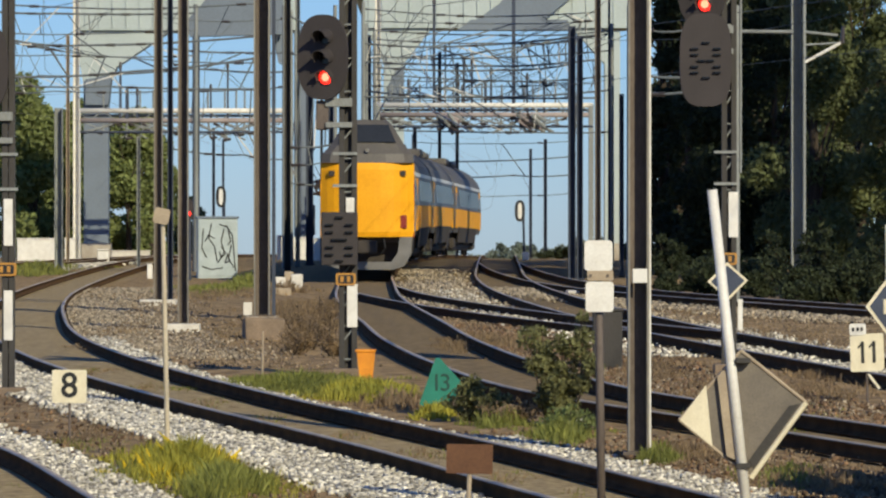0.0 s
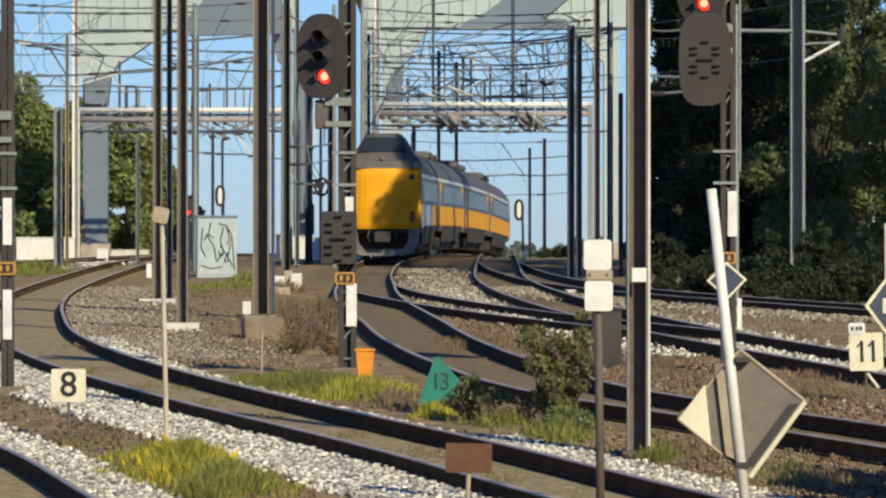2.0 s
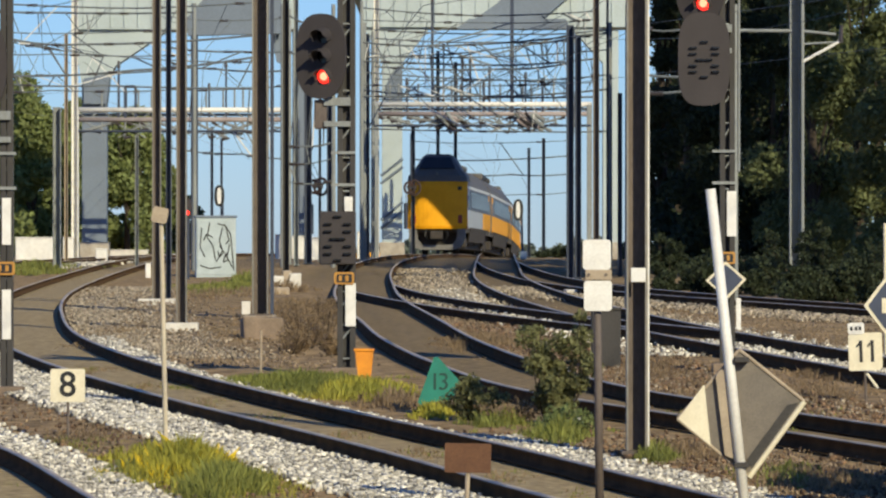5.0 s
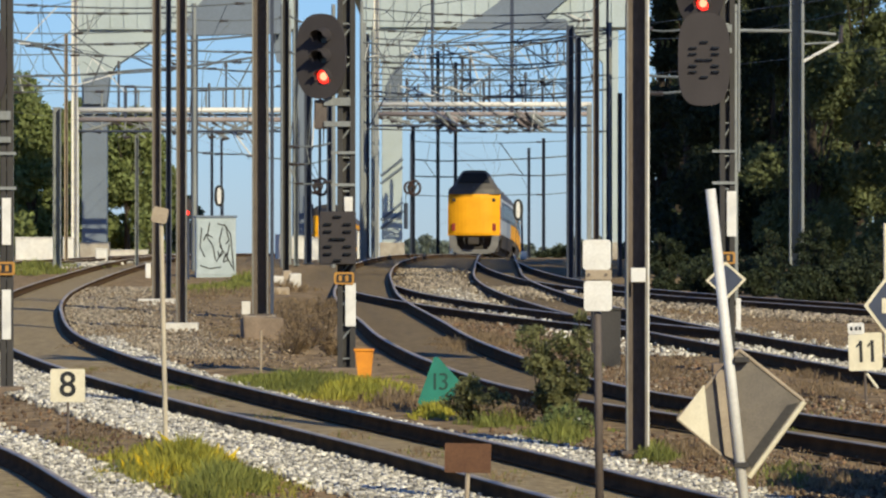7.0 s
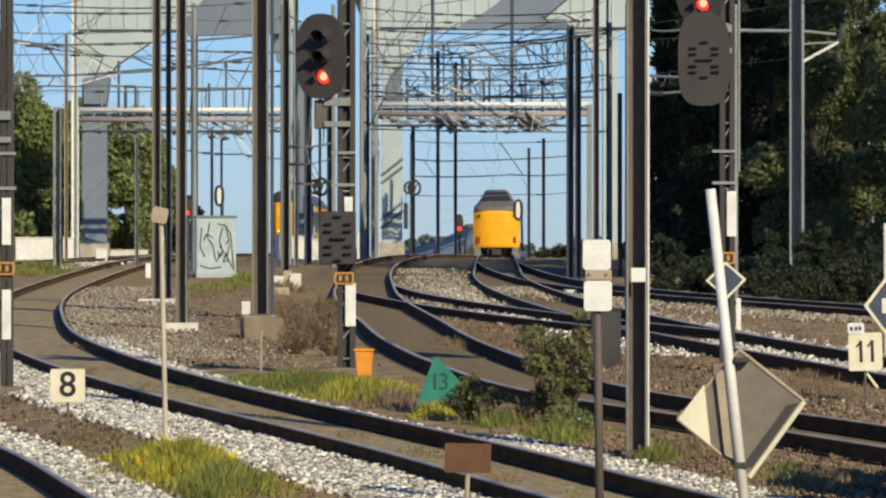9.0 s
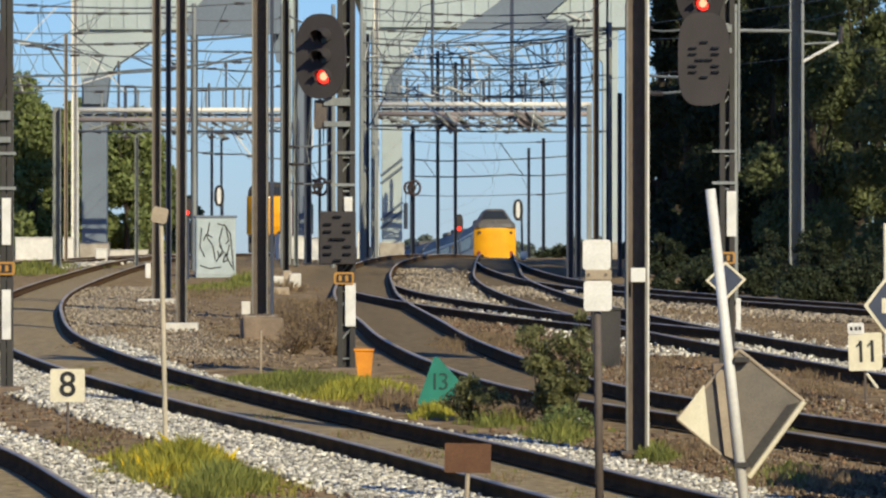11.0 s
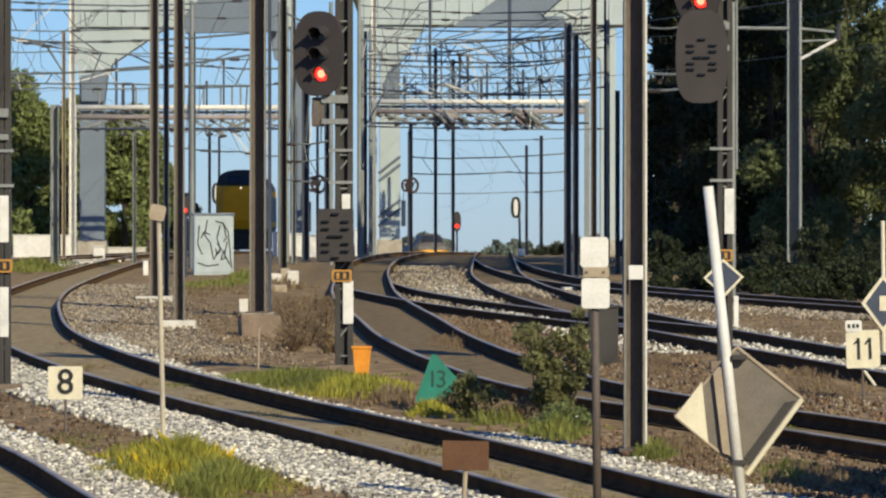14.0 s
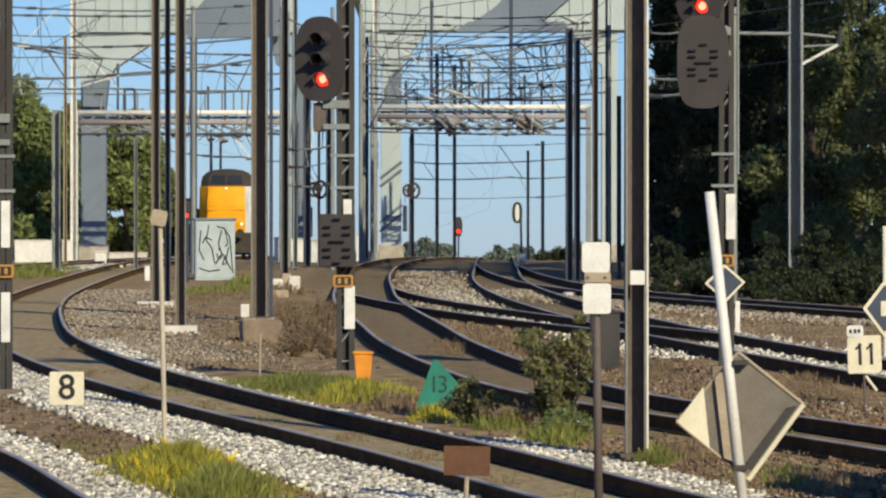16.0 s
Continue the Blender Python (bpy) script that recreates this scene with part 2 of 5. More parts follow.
left_lift = curve_through((-3000, 235, 262, 298, 338, 376, 398, 430, 560, 3500), (0, 0, 0.02, 0.28, 1.0, 1.79, 2.03, 2.0, 0.2, 0.2))


def level(x, y):
    """Rail height at a place: the western tracks stay level farther on than the main ones."""
    k = np.clip((-4.5 - np.asarray(x, float)) / 4.0, 0, 1)
    return rail_level(y) + left_lift(y) * k * k * (3 - 2 * k)


T0 = curve_through((-60, 0, 20, 40, 47.5, 54.5, 66, 77, 112, 160, 190, 205, 230, 262), (7.5, 3.4, 0.9, -2.4, -3.85, -5.1, -7.8, -9.8, -13.4, -15.6, -15.7, -15.0, -13.0, -11.2))
T1 = curve_through((-60, 0, 20, 40, 47.5, 54.5, 66, 77, 90, 112, 150, 190, 230, 270, 330, 372, 390, 450, 560), (14.0, 10.4, 7.6, 3.6, 1.75, 0.2, -2.62, -4.85, -6.7, -8.72, -10.7, -11.5, -11.6, -11.35, -11.15, -10.65, -9.75, -5.5, 4.0))
T2 = curve_through((-60, 0, 20, 40, 52, 59.5, 68, 78, 87, 101, 120, 148, 172, 186, 200, 218, 228, 241, 262, 283, 311, 330, 352, 376, 385, 404, 422, 450, 500, 640), (22.0, 17.6, 14.3, 9.6, 6.3, 4.15, 1.85, 0.6, -0.12, -0.8, -1.62, -2.15, -2.42, -2.42, -2.28, -1.85, -1.57, -1.04, 0.05, 1.16, 2.6, 3.3, 3.6, 3.35, 2.85, 1.3, -0.6, -4.2, -11.5, -33.0))
T3 = curve_through((-60, 0, 20, 36, 52, 66, 80, 93, 106, 123, 158, 190, 230, 270, 310, 338), (26.5, 22.2, 18.4, 14.2, 10.6, 7.9, 5.85, 4.3, 3.25, 2.35, 1.72, 1.9, 2.3, 2.75, 3.1, 3.3))
TX = curve_through((93, 104, 114, 128, 142), (4.3, 2.0, 0.4, -1.2, -2.05))
T4 = curve_through((100, 112, 120, 131, 148, 165, 182, 200), (11.8, 8.8, 7.0, 5.0, 3.5, 2.7, 2.2, 2.0))
TRACKS = (("t0", T0, -60, 262), ("t1", T1, -60, 560), ("t2", T2, -60, 640), ("t3", T3, -60, 338), ("tx", TX, 93, 142), ("t4", T4, 100, 200))


def ground_z(x, y):
    z = float(level(x, y)) - 0.17
    return z + 0.05 * noise.noise((x * 0.35, y * 0.22, 0)) + 0.02 * noise.noise((x * 2.1, y * 1.3, 3))


def sheet():
    xs = np.concatenate([[-1500, -600, -250, -120, -70, -45], np.arange(-32, -16, 2.0), np.arange(-16, -9, 0.5), np.arange(-9, 11, 0.16), np.arange(11, 20, 0.8), np.arange(20, 40, 3.0), [45, 70, 120, 250, 600, 1500]])
    ys = np.concatenate([[-3000, -800, -200, -60, 0, 20, 34], np.arange(40, 90, 0.3), np.arange(90, 150, 0.6), np.arange(150, 320, 2.0), np.arange(320, 520, 8.0), [560, 640, 760, 1000, 1500, 2400, 3400]])
    gx, gy = np.meshgrid(xs, ys)
    z = level(gx, gy) - 0.17
    near = np.full_like(gx, 99.0)
    bed = np.full_like(gx, 0.0)
    dark_ground = np.full_like(gx, 0.0)
    for _, fn, a, b in TRACKS:
        d = np.abs(gx - fn(gy))
        ok = (gy > a - 3) & (gy < b + 3)
        near = np.where(ok, np.minimum(near, d), near)
        own = np.clip((1.0 - d) / 0.2, 0, 1) * ok
        if fn in (T0, T1):
            bed = np.maximum(bed, own)
        else:
            dark_ground = np.maximum(dark_ground, own)
    # The darker brown widens beside the rails farther along the line.
    dark_ground = np.maximum(dark_ground, np.clip((2.6 - near) / 0.8, 0, 1) * np.clip((gy - 135) / 40, 0, 1) * (gx > -6))
    lump = np.array([noise.noise((x * 0.35, y * 0.22, 0)) for x, y in zip(gx.ravel(), gy.ravel())]).reshape(gx.shape)
    tiny = np.array([noise.noise((x * 2.1, y * 1.3, 3)) for x, y in zip(gx.ravel(), gy.ravel())]).reshape(gx.shape)
    off = np.clip((near - 0.9) / 0.8, 0, 1)
    z = z + off * (0.05 * lump + 0.03 * tiny) - 0.02 + 0.02 * np.clip(1 - near / 0.6, 0, 1)
    n1 = gx - T1(gy)
    n0 = gx - T0(gy)
    n4 = gx - T4(gy)
    wob = 0.35 * lump + 0.3 * tiny
    clean = np.clip(1.9 + wob + n1, 0, 0.4) / 0.4 * (n1 < 0) * np.clip((-n1 - 0.55) * 6, 0, 1) * (gy < 84)
    clean = np.maximum(clean, np.clip((np.where(gy < 60, 1.75, 1.45) + wob - n1) / 0.3, 0, 1) * (n1 > 0.72) * (gy < 95))
    clean = np.maximum(clean, np.clip((1.5 + wob - n0) / 0.4, 0, 1) * (n0 > 0.7) * (gy < 90))
    clean = np.maximum(clean, np.clip((1.5 + wob - np.abs(n4)) / 0.4, 0, 1) * (np.abs(n4) > 0.8) * (gy > 104) * (gy < 160) * 0.8)
    n3 = gx - T3(gy)
    clean = np.maximum(clean, 0.6 * np.clip((0.5 + 1.6 * wob - np.abs(n3 - 1.4)) / 0.6, 0, 1) * (gy > 60) * (gy < 130))
    n2 = gx - T2(gy)
    clean = np.maximum(clean, 0.6 * np.clip((0.8 + wob - np.abs(n2 - 2.0)) / 0.6, 0, 1) * (gy > 122) * (gy < 190))
    clean = np.maximum(clean, 0.7 * np.clip((0.5 + wob - np.abs(n3 + 1.6)) / 0.4, 0, 1) * (gy > 105) * (gy < 180))
    clean = np.maximum(clean, 0.55 * np.clip((1.2 + wob - np.abs(n1 - 2.2)) / 0.5, 0, 1) * (gy > 84) * (gy < 150))
    grass = np.clip(0.5 + 1.2 * lump + 0.5 * tiny, 0, 1) * np.clip((near - 2.2) / 1.0, 0, 1) * 0.6
    far = np.clip((gy - 330) / 60, 0, 1)
    grass = np.maximum(grass * 0.35, far * np.clip((near - 4) / 3, 0, 1))
    grass = np.maximum(grass, np.clip((np.abs(gx) - 20) / 6, 0, 1))
    grass = np.where(near < 1.2, 0, grass)
    ny, nx = gx.shape
    idx = np.arange(nx * ny).reshape(ny, nx)
    faces = np.stack([idx[:-1, :-1], idx[:-1, 1:], idx[1:, 1:], idx[1:, :-1]], -1).reshape(-1, 4)
    verts = np.stack([gx, gy, z], -1).reshape(-1, 3)
    me = grid_mesh("ground", verts, faces, ground_material(), (("clean", clean.ravel()), ("grassy", grass.ravel()), ("track", bed.ravel()), ("dark_ground", dark_ground.ravel())))
    me.polygons.foreach_set("use_smooth", [True] * len(me.polygons))
    tagged(new("ground", me), "brown stony railway ground with pale ballast and weeds", "ground", kind="structure")


def ground_material():
    m = bpy.data.materials.new("stony_soil")
    m.use_nodes = True
    nt = m.node_tree
    b = nt.nodes["Principled BSDF"]
    b.inputs["Roughness"].default_value = 0.95
    b.inputs["Specular IOR Level"].default_value = 0.2
    co = nt.nodes.new("ShaderNodeTexCoord")

    def tone(a, c, scale, detail=6):
        n = nt.nodes.new("ShaderNodeTexNoise")
        n.inputs["Scale"].default_value, n.inputs["Detail"].default_value = scale, detail
        nt.links.new(co.outputs["Object"], n.inputs["Vector"])
        r = nt.nodes.new("ShaderNodeMapRange")
        r.inputs["From Min"].default_value, r.inputs["From Max"].default_value = 0.35, 0.65
        nt.links.new(n.outputs["Fac"], r.inputs[0])
        x = nt.nodes.new("ShaderNodeMix")
        x.data_type = "RGBA"
        x.inputs["A"].default_value, x.inputs["B"].default_value = (*a, 1), (*c, 1)
        nt.links.new(r.outputs[0], x.inputs["Factor"])
        return x.outputs["Result"], n

    def blend(a, c, attr):
        at = nt.nodes.new("ShaderNodeAttribute")
        at.attribute_name = attr
        x = nt.nodes.new("ShaderNodeMix")
        x.data_type = "RGBA"
        nt.links.new(at.outputs["Fac"], x.inputs["Factor"])
        nt.links.new(a, x.inputs["A"])
        nt.links.new(c, x.inputs["B"])
        return x.outputs["Result"]

    soil, n1 = tone((0.43, 0.30, 0.155), (0.17, 0.118, 0.064), 3.0, 12)
    pebble, n2 = tone((0.40, 0.355, 0.29), (0.05, 0.043, 0.034), 18.0, 4)
    turf, n3 = tone((0.25, 0.21, 0.085), (0.13, 0.12, 0.05), 3.0)
    bed, n4 = tone((0.46, 0.36, 0.20), (0.22, 0.165, 0.09), 7.0, 10)
    dark_bed, n5 = tone((0.29, 0.213, 0.115), (0.15, 0.11, 0.058), 6.0, 10)
    nt.links.new(blend(blend(blend(blend(soil, pebble, "clean"), turf, "grassy"), dark_bed, "dark_ground"), bed, "track"), b.inputs["Base Color"])
    bp = nt.nodes.new("ShaderNodeBump")
    bp.inputs["Strength"].default_value, bp.inputs["Distance"].default_value = 0.8, 0.025
    nt.links.new(n2.outputs["Fac"], bp.inputs["Height"])
    nt.links.new(bp.outputs[0], b.inputs["Normal"])
    return m


def rail(fn, a, b, side, parent):
    """One rail swept along the track, foot, web and head."""
    ys = np.concatenate([np.arange(a, min(b, 30), 5.0), np.arange(max(a, 30), min(b, 130), 0.8), np.arange(min(b, 130), min(b, 330), 2.0), np.arange(min(b, 330), b + 0.1, 8.0)])
    xs = fn(ys)
    dx = fn(ys + 0.5) - fn(ys - 0.5)
    nrm = np.stack([np.ones_like(dx), -dx], -1) / np.sqrt(1 + dx**2)[:, None]
    zs = level(xs, ys)
    prof = ((-0.07, -0.17), (0.07, -0.17), (0.07, -0.15), (0.012, -0.13), (0.012, -0.045), (0.036, -0.035), (0.036, -0.014), (0.026, 0.0), (-0.026, 0.0), (-0.036, -0.014), (-0.036, -0.035), (-0.012, -0.045), (-0.012, -0.13), (-0.07, -0.15))
    v = [np.stack([xs + nrm[:, 0] * (side * 0.7525 + u), ys + nrm[:, 1] * (side * 0.7525 + u), zs + w], -1) for u, w in prof]
    v = np.stack(v, 1)
    n, k = v.shape[:2]
    idx = np.arange(n * k).reshape(n, k)
    nxt = np.roll(idx, -1, 1)
    faces = np.stack([idx[:-1], idx[1:], nxt[1:], nxt[:-1]], -1).reshape(-1, 4)
    me = grid_mesh("rail", v.reshape(-1, 3), faces[:, ::-1], M_RAIL)
    me.materials.append(M_HEAD)
    mi = np.zeros((n - 1, k), "i")
    mi[:, 6:9] = 1
    me.polygons.foreach_set("material_index", mi.ravel())
    ob = new("rail", me)
    ob.parent = parent
    return ob


def tracks():
    labels = {"t0": "rusty curved siding track in pale ballast", "t1": "curved main track with dark rusty rails in pale ballast", "t2": "curved main track with brown bed and worn rails",
              "t3": "right hand main track curving over the crest", "tx": "crossover track between two main tracks", "t4": "diverging track beside the dark trees"}
    for key, fn, a, b in TRACKS:
        e = thing("railway_track", Matrix(), labels[key], "railway track", "railway tracks", "structure")
        rail(fn, a, b, -1, e)
        rail(fn, a, b, 1, e)


def stones():
    """Loose ballast: thousands of small angular stones on the pale shoulders."""
    rs = np.random.RandomState(5)
    base = np.array([(0.9, 0.1, -0.5), (-0.8, 0.5, -0.5), (-0.2, -0.9, -0.5), (0.6, 0.5, 0.45), (-0.5, 0.3, 0.6), (0.1, -0.7, 0.5)], "f")
    tri = np.array([(0, 2, 1), (3, 4, 5), (0, 1, 3), (1, 4, 3), (1, 2, 4), (2, 5, 4), (2, 0, 5), (0, 3, 5)])

    def scatter(name, n, lo, hi, fn, d0, d1, size, mat, label, soft=0.1):
        y = lo + (hi - lo) * rs.rand(n) ** 1.3
        off = d0 + (d1 - d0) * rs.rand(n) + rs.randn(n) * soft
        off = np.maximum(off, 0.86) if d0 > 0.8 else np.minimum(off, -0.86) if d1 < -0.8 else off
        x = fn(y) + off
        z = rail_level(y) - 0.17 + 0.0 + rs.rand(n) * 0.03
        s = size * (0.6 + 0.9 * rs.rand(n))
        a = rs.rand(n) * 6.28
        c, q = np.cos(a), np.sin(a)
        sc = s[:, None, None] * (0.7 + 0.6 * rs.rand(n, 1, 3))
        p = base[None] * sc * (0.8 + 0.4 * rs.rand(n, 6, 1))
        px = p[:, :, 0] * c[:, None] - p[:, :, 1] * q[:, None] + x[:, None]
        py = p[:, :, 0] * q[:, None] + p[:, :, 1] * c[:, None] + y[:, None]
        v = np.stack([px, py, p[:, :, 2] + z[:, None]], -1).reshape(-1, 3)
        f = (tri[None] + (np.arange(n) * 6)[:, None, None]).reshape(-1, 3)
        tagged(new(name, grid_mesh(name, v, f, mat)), label, "ballast", kind="stuff")

    scatter("ballast_stones", 25000, 46, 86, T1, -2.0, -0.95, 0.034, M_STONE, "pale grey loose ballast stones beside the rails")
    scatter("ballast_stones", 10000, 46, 95, T1, 0.95, 1.4, 0.033, M_STONE, "pale ballast stones in a narrow strip", 0.06)
    scatter("ballast_stones", 7000, 46, 60, T1, 1.2, 1.85, 0.033, M_STONE, "pale ballast stones spilling from the strip")
    scatter("ballast_stones", 2600, 85, 145, T3, -2.0, -1.3, 0.032, M_STONE, "pale stones spilled between the main tracks", 0.2)
    scatter("ballast_stones", 2600, 66, 104, T3, 1.1, 1.8, 0.032, M_STONE, "pale stones along the outer rail", 0.2)
    scatter("ballast_stones", 11000, 46, 72, T0, 0.9, 1.6, 0.034, M_STONE, "pale grey loose ballast stones beside the siding")
    scatter("ballast_stones", 6000, 84, 150, T1, 1.0, 2.8, 0.024, M_GREYSTONE, "pale and grey stones inside the curve", 0.5)
    scatter("ballast_stones", 3200, 88, 130, T1, 0.95, 1.9, 0.026, M_GREYSTONE, "pale stones along the inner rail of the curve", 0.25)
    scatter("ballast_stones", 2600, 75, 93, T3, -0.5, 0.5, 0.03, M_STONE, "pale ballast stones between the rails", 0.06)
    scatter("ballast_stones", 2600, 57, 104, T2, 1.1, 3.5, 0.038, M_CLOD, "dark brown clods and stones between the main tracks", 0.15)
    scatter("ballast_stones", 600, 57, 80, T2, 1.1, 3.4, 0.026, M_GREYSTONE, "scattered pale stones between the main tracks", 0.15)
    scatter("ballast_stones", 600, 48, 62, T1, 1.7, 4.2, 0.034, M_CLOD, "dark clods under the leaning sign", 0.3)
    scatter("ballast_stones", 450, 50, 76, T0, 1.6, 3.4, 0.026, M_CLOD, "dark red brown clods beside the speed sign", 0.3)
    scatter("ballast_stones", 2200, 80, 140, T1, 1.4, 3.4, 0.028, M_DARKSTONE, "brown and grey stones inside the curve", 0.7)
    scatter("ballast_stones", 7000, 58, 120, T2, 1.0, 3.4, 0.021, M_DARKSTONE, "brown stones between the main tracks", 0.6)
    scatter("ballast_stones", 2500, 62, 125, T3, 0.95, 1.8, 0.032, M_GREYSTONE, "pale stones beside the right hand main track", 0.25)
    scatter("ballast_stones", 3000, 120, 190, T2, 1.2, 2.8, 0.04, M_GREYSTONE, "pale stones between the far curves", 0.3)
    scatter("ballast_stones", 3500, 106, 150, T4, -2.4, -1.0, 0.04, M_GREYSTONE, "pale stones along the diverging track", 0.4)
    scatter("ballast_stones", 1500, 186, 214, T0, 0.9, 2.2, 0.06, M_STONE, "pale stones beyond the curve", 0.2)
    scatter("ballast_stones", 2000, 78, 118, T3, 1.6, 4.6, 0.022, M_DARKSTONE, "grey brown gravel beside the outer rail", 0.3)
    scatter("ballast_stones", 700, 48, 72, T0, 1.6, 3.4, 0.02, M_DARKSTONE, "brown gravel beside the speed sign", 0.3)
    scatter("ballast_stones", 3500, 46, 60, T1, 1.6, 4.0, 0.017, M_DARKSTONE, "dark gravel under the leaning sign", 0.3)


def blades(name, n, cx, cy, rx, ry, h, mat, label, width=0.012, lean=0.35, seed=1, cat="grass"):
    rs = np.random.RandomState(seed)
    k = max(45, n // 50)
    tuft = rs.randn(k, 2) * 0.48
    pick = rs.randint(0, k, n)
    u_, v_ = tuft[pick, 0] + rs.randn(n) * 0.09, tuft[pick, 1] + rs.randn(n) * 0.09
    r = np.clip(np.sqrt(u_**2 + v_**2), 0, 1.3)
    x, y = cx + rx * u_, cy + ry * v_
    tall = (0.6 + 0.7 * rs.rand(k))[pick]
    z = rail_level(y) - 0.19
    hh = h * tall * (0.35 + 0.75 * rs.rand(n)) * (1 - 0.6 * r)
    lx, ly = rs.randn(n) * lean * hh, rs.randn(n) * lean * hh
    w = width * (0.7 + 0.8 * rs.rand(n))
    th = rs.rand(n) * 3.14
    ux, uy = np.cos(th) * w, np.sin(th) * w
    v = np.stack([np.stack([x - ux, y - uy, z], -1), np.stack([x + ux, y + uy, z], -1),
                  np.stack([x + lx * .4 + ux * .8, y + ly * .4 + uy * .8, z + hh * .6], -1), np.stack([x + lx, y + ly, z + hh], -1)], 1).reshape(-1, 3)
    f = np.arange(n * 4).reshape(n, 4)
    return tagged(new(name, grid_mesh(name, v, f, mat)), label, cat, kind="stuff")


def leaves(name, blobs, n, size, mat, parent, seed):
    """Many small leaf faces, thick towards the rims of uneven clumps. blobs: centre x, y, z and radius."""
    rs = np.random.RandomState(seed)
    bl = np.array(blobs, float)
    wgt = bl[:, 3] ** 2
    pick = rs.choice(len(bl), n, p=wgt / wgt.sum())
    d = rs.randn(n, 3)
    d /= np.linalg.norm(d, axis=1)[:, None]
    rad = bl[pick, 3] * (0.35 + 0.75 * rs.rand(n) ** 0.6)
    c = bl[pick, :3] + d * rad[:, None] * np.array([1, 1, 0.9])
    u = rs.randn(n, 3)
    u /= np.linalg.norm(u, axis=1)[:, None]
    w = np.cross(u, d + 0.6 * rs.randn(n, 3))
    w /= np.linalg.norm(w, axis=1)[:, None] + 1e-6
    s = size * (0.6 + 0.8 * rs.rand(n))[:, None]
    v = np.stack([c - u * s, c + w * s * 0.55, c + u * s, c - w * s * 0.55], 1).reshape(-1, 3)
    f = np.arange(n * 4).reshape(n, 4)
    ob = new(name, grid_mesh(name, v, f, mat))
    ob.parent = parent
    return ob


def tree(x, y, height, spread, n, size, mat, label, seed, low=0.12):
    rs = random.Random(seed)
    z = ground_z(x, y)
    e = thing("tree", pose(x, y, z - 0.05), label, "tree", "trees beside the line")
    bm = rod((0, 0, 0), (rs.uniform(-.2, .2), 0, height * 0.55), 0.035 * height * 0.5 + 0.05, 0.06, 8)
    for i in range(9):
        a = rs.uniform(0, 6.28)
        z0 = height * rs.uniform(0.15, 0.5)
        r = spread * rs.uniform(0.2, 0.5)
        bm = rod((0, 0, z0), (r * math.cos(a), r * math.sin(a), z0 + height * rs.uniform(0.12, 0.35)), 0.07, 0.02, 6, bm)
    part("trunk", bm, M_BARK, e)
    blobs = []
    for i in range(34):
        k = rs.random()
        zz = height * (low + (0.97 - low) * k)
        rr = spread * (0.95 - 0.55 * k) * math.sqrt(rs.random())
        a = rs.uniform(0, 6.28)
        blobs.append((rr * math.cos(a), rr * math.sin(a), zz, spread * rs.uniform(0.22, 0.42)))
    leaves("crown", blobs, n, size, mat, e, seed)
    return e


def bush(x, y, h, w, n, size, mat, label, seed):
    rs = random.Random(seed)
    e = thing("bush", pose(x, y, ground_z(x, y) - 0.03), label, "bush")
    bm = None
    blobs = []
    for i in range(14):
        a = rs.uniform(0, 6.28)
        r = w * 0.5 * math.sqrt(rs.random())
        top = h * rs.uniform(0.45, 0.95) * (1 - 0.45 * r / (w * 0.5))
        bm = rod((r * 0.3 * math.cos(a), r * 0.3 * math.sin(a), 0), (r * math.cos(a), r * math.sin(a), top), 0.012, 0.005, 5, bm)
        for k in (0.35, 0.7, 1.0):
            blobs.append((r * k * math.cos(a), r * k * math.sin(a), top * k, w * rs.uniform(0.07, 0.15)))
    part("stem", bm, M_BARK, e)
    leaves("foliage", blobs, n, size, mat, e, seed)
    return e


# ---- masts, wires, signals and signs ----
def mast(x, y, top, w, d, mat, label, plinth=0.0, name="catenary_mast", deep=0.35, pm=None, web=0.36):
    """Wide-flange steel mast, its open side towards the camera; top is its height above the ground."""
    z = ground_z(x, y)
    e = thing(name, pose(x, y, z), label, "mast", "catenary masts")
    # Paler flanges against a darker web put the web's shade into the colour.
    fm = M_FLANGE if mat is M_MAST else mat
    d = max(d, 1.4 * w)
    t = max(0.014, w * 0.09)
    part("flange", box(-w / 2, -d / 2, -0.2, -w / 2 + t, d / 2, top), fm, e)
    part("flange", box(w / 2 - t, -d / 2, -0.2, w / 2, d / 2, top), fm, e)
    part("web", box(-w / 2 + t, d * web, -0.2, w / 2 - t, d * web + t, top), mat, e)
    part("base_plate", box(-w * .75, -d * .75, 0.02, w * .75, d * .75, 0.06), mat, e)
    if plinth:
        part("foundation", box(-plinth / 2, -plinth / 2, -0.3, plinth / 2, plinth / 2, deep - 0.3, 0.02), pm or M_PALECONC, e, "pale concrete foundation block")
    return e


def pole(x, y, top, r, mat, label, name="pole", z0=None):
    z = ground_z(x, y) if z0 is None else z0
    e = thing(name, pose(x, y, z), label, "pole", "thin poles")
    part("shaft", rod((0, 0, -0.2), (0, 0, top), r, r * 0.85, 10), mat, e, smooth=True)
    part("cap", rod((0, 0, top), (0, 0, top + r), r * 1.1, r * 0.5, 10), mat, e)
    return e


def oval(w, h, n=40, k=2.5):
    return [(w / 2 * math.copysign(abs(math.cos(a)) ** (2 / k), math.cos(a)), h / 2 * math.copysign(abs(math.sin(a)) ** (2 / k), math.sin(a))) for a in [2 * math.pi * i / n for i in range(n)]]


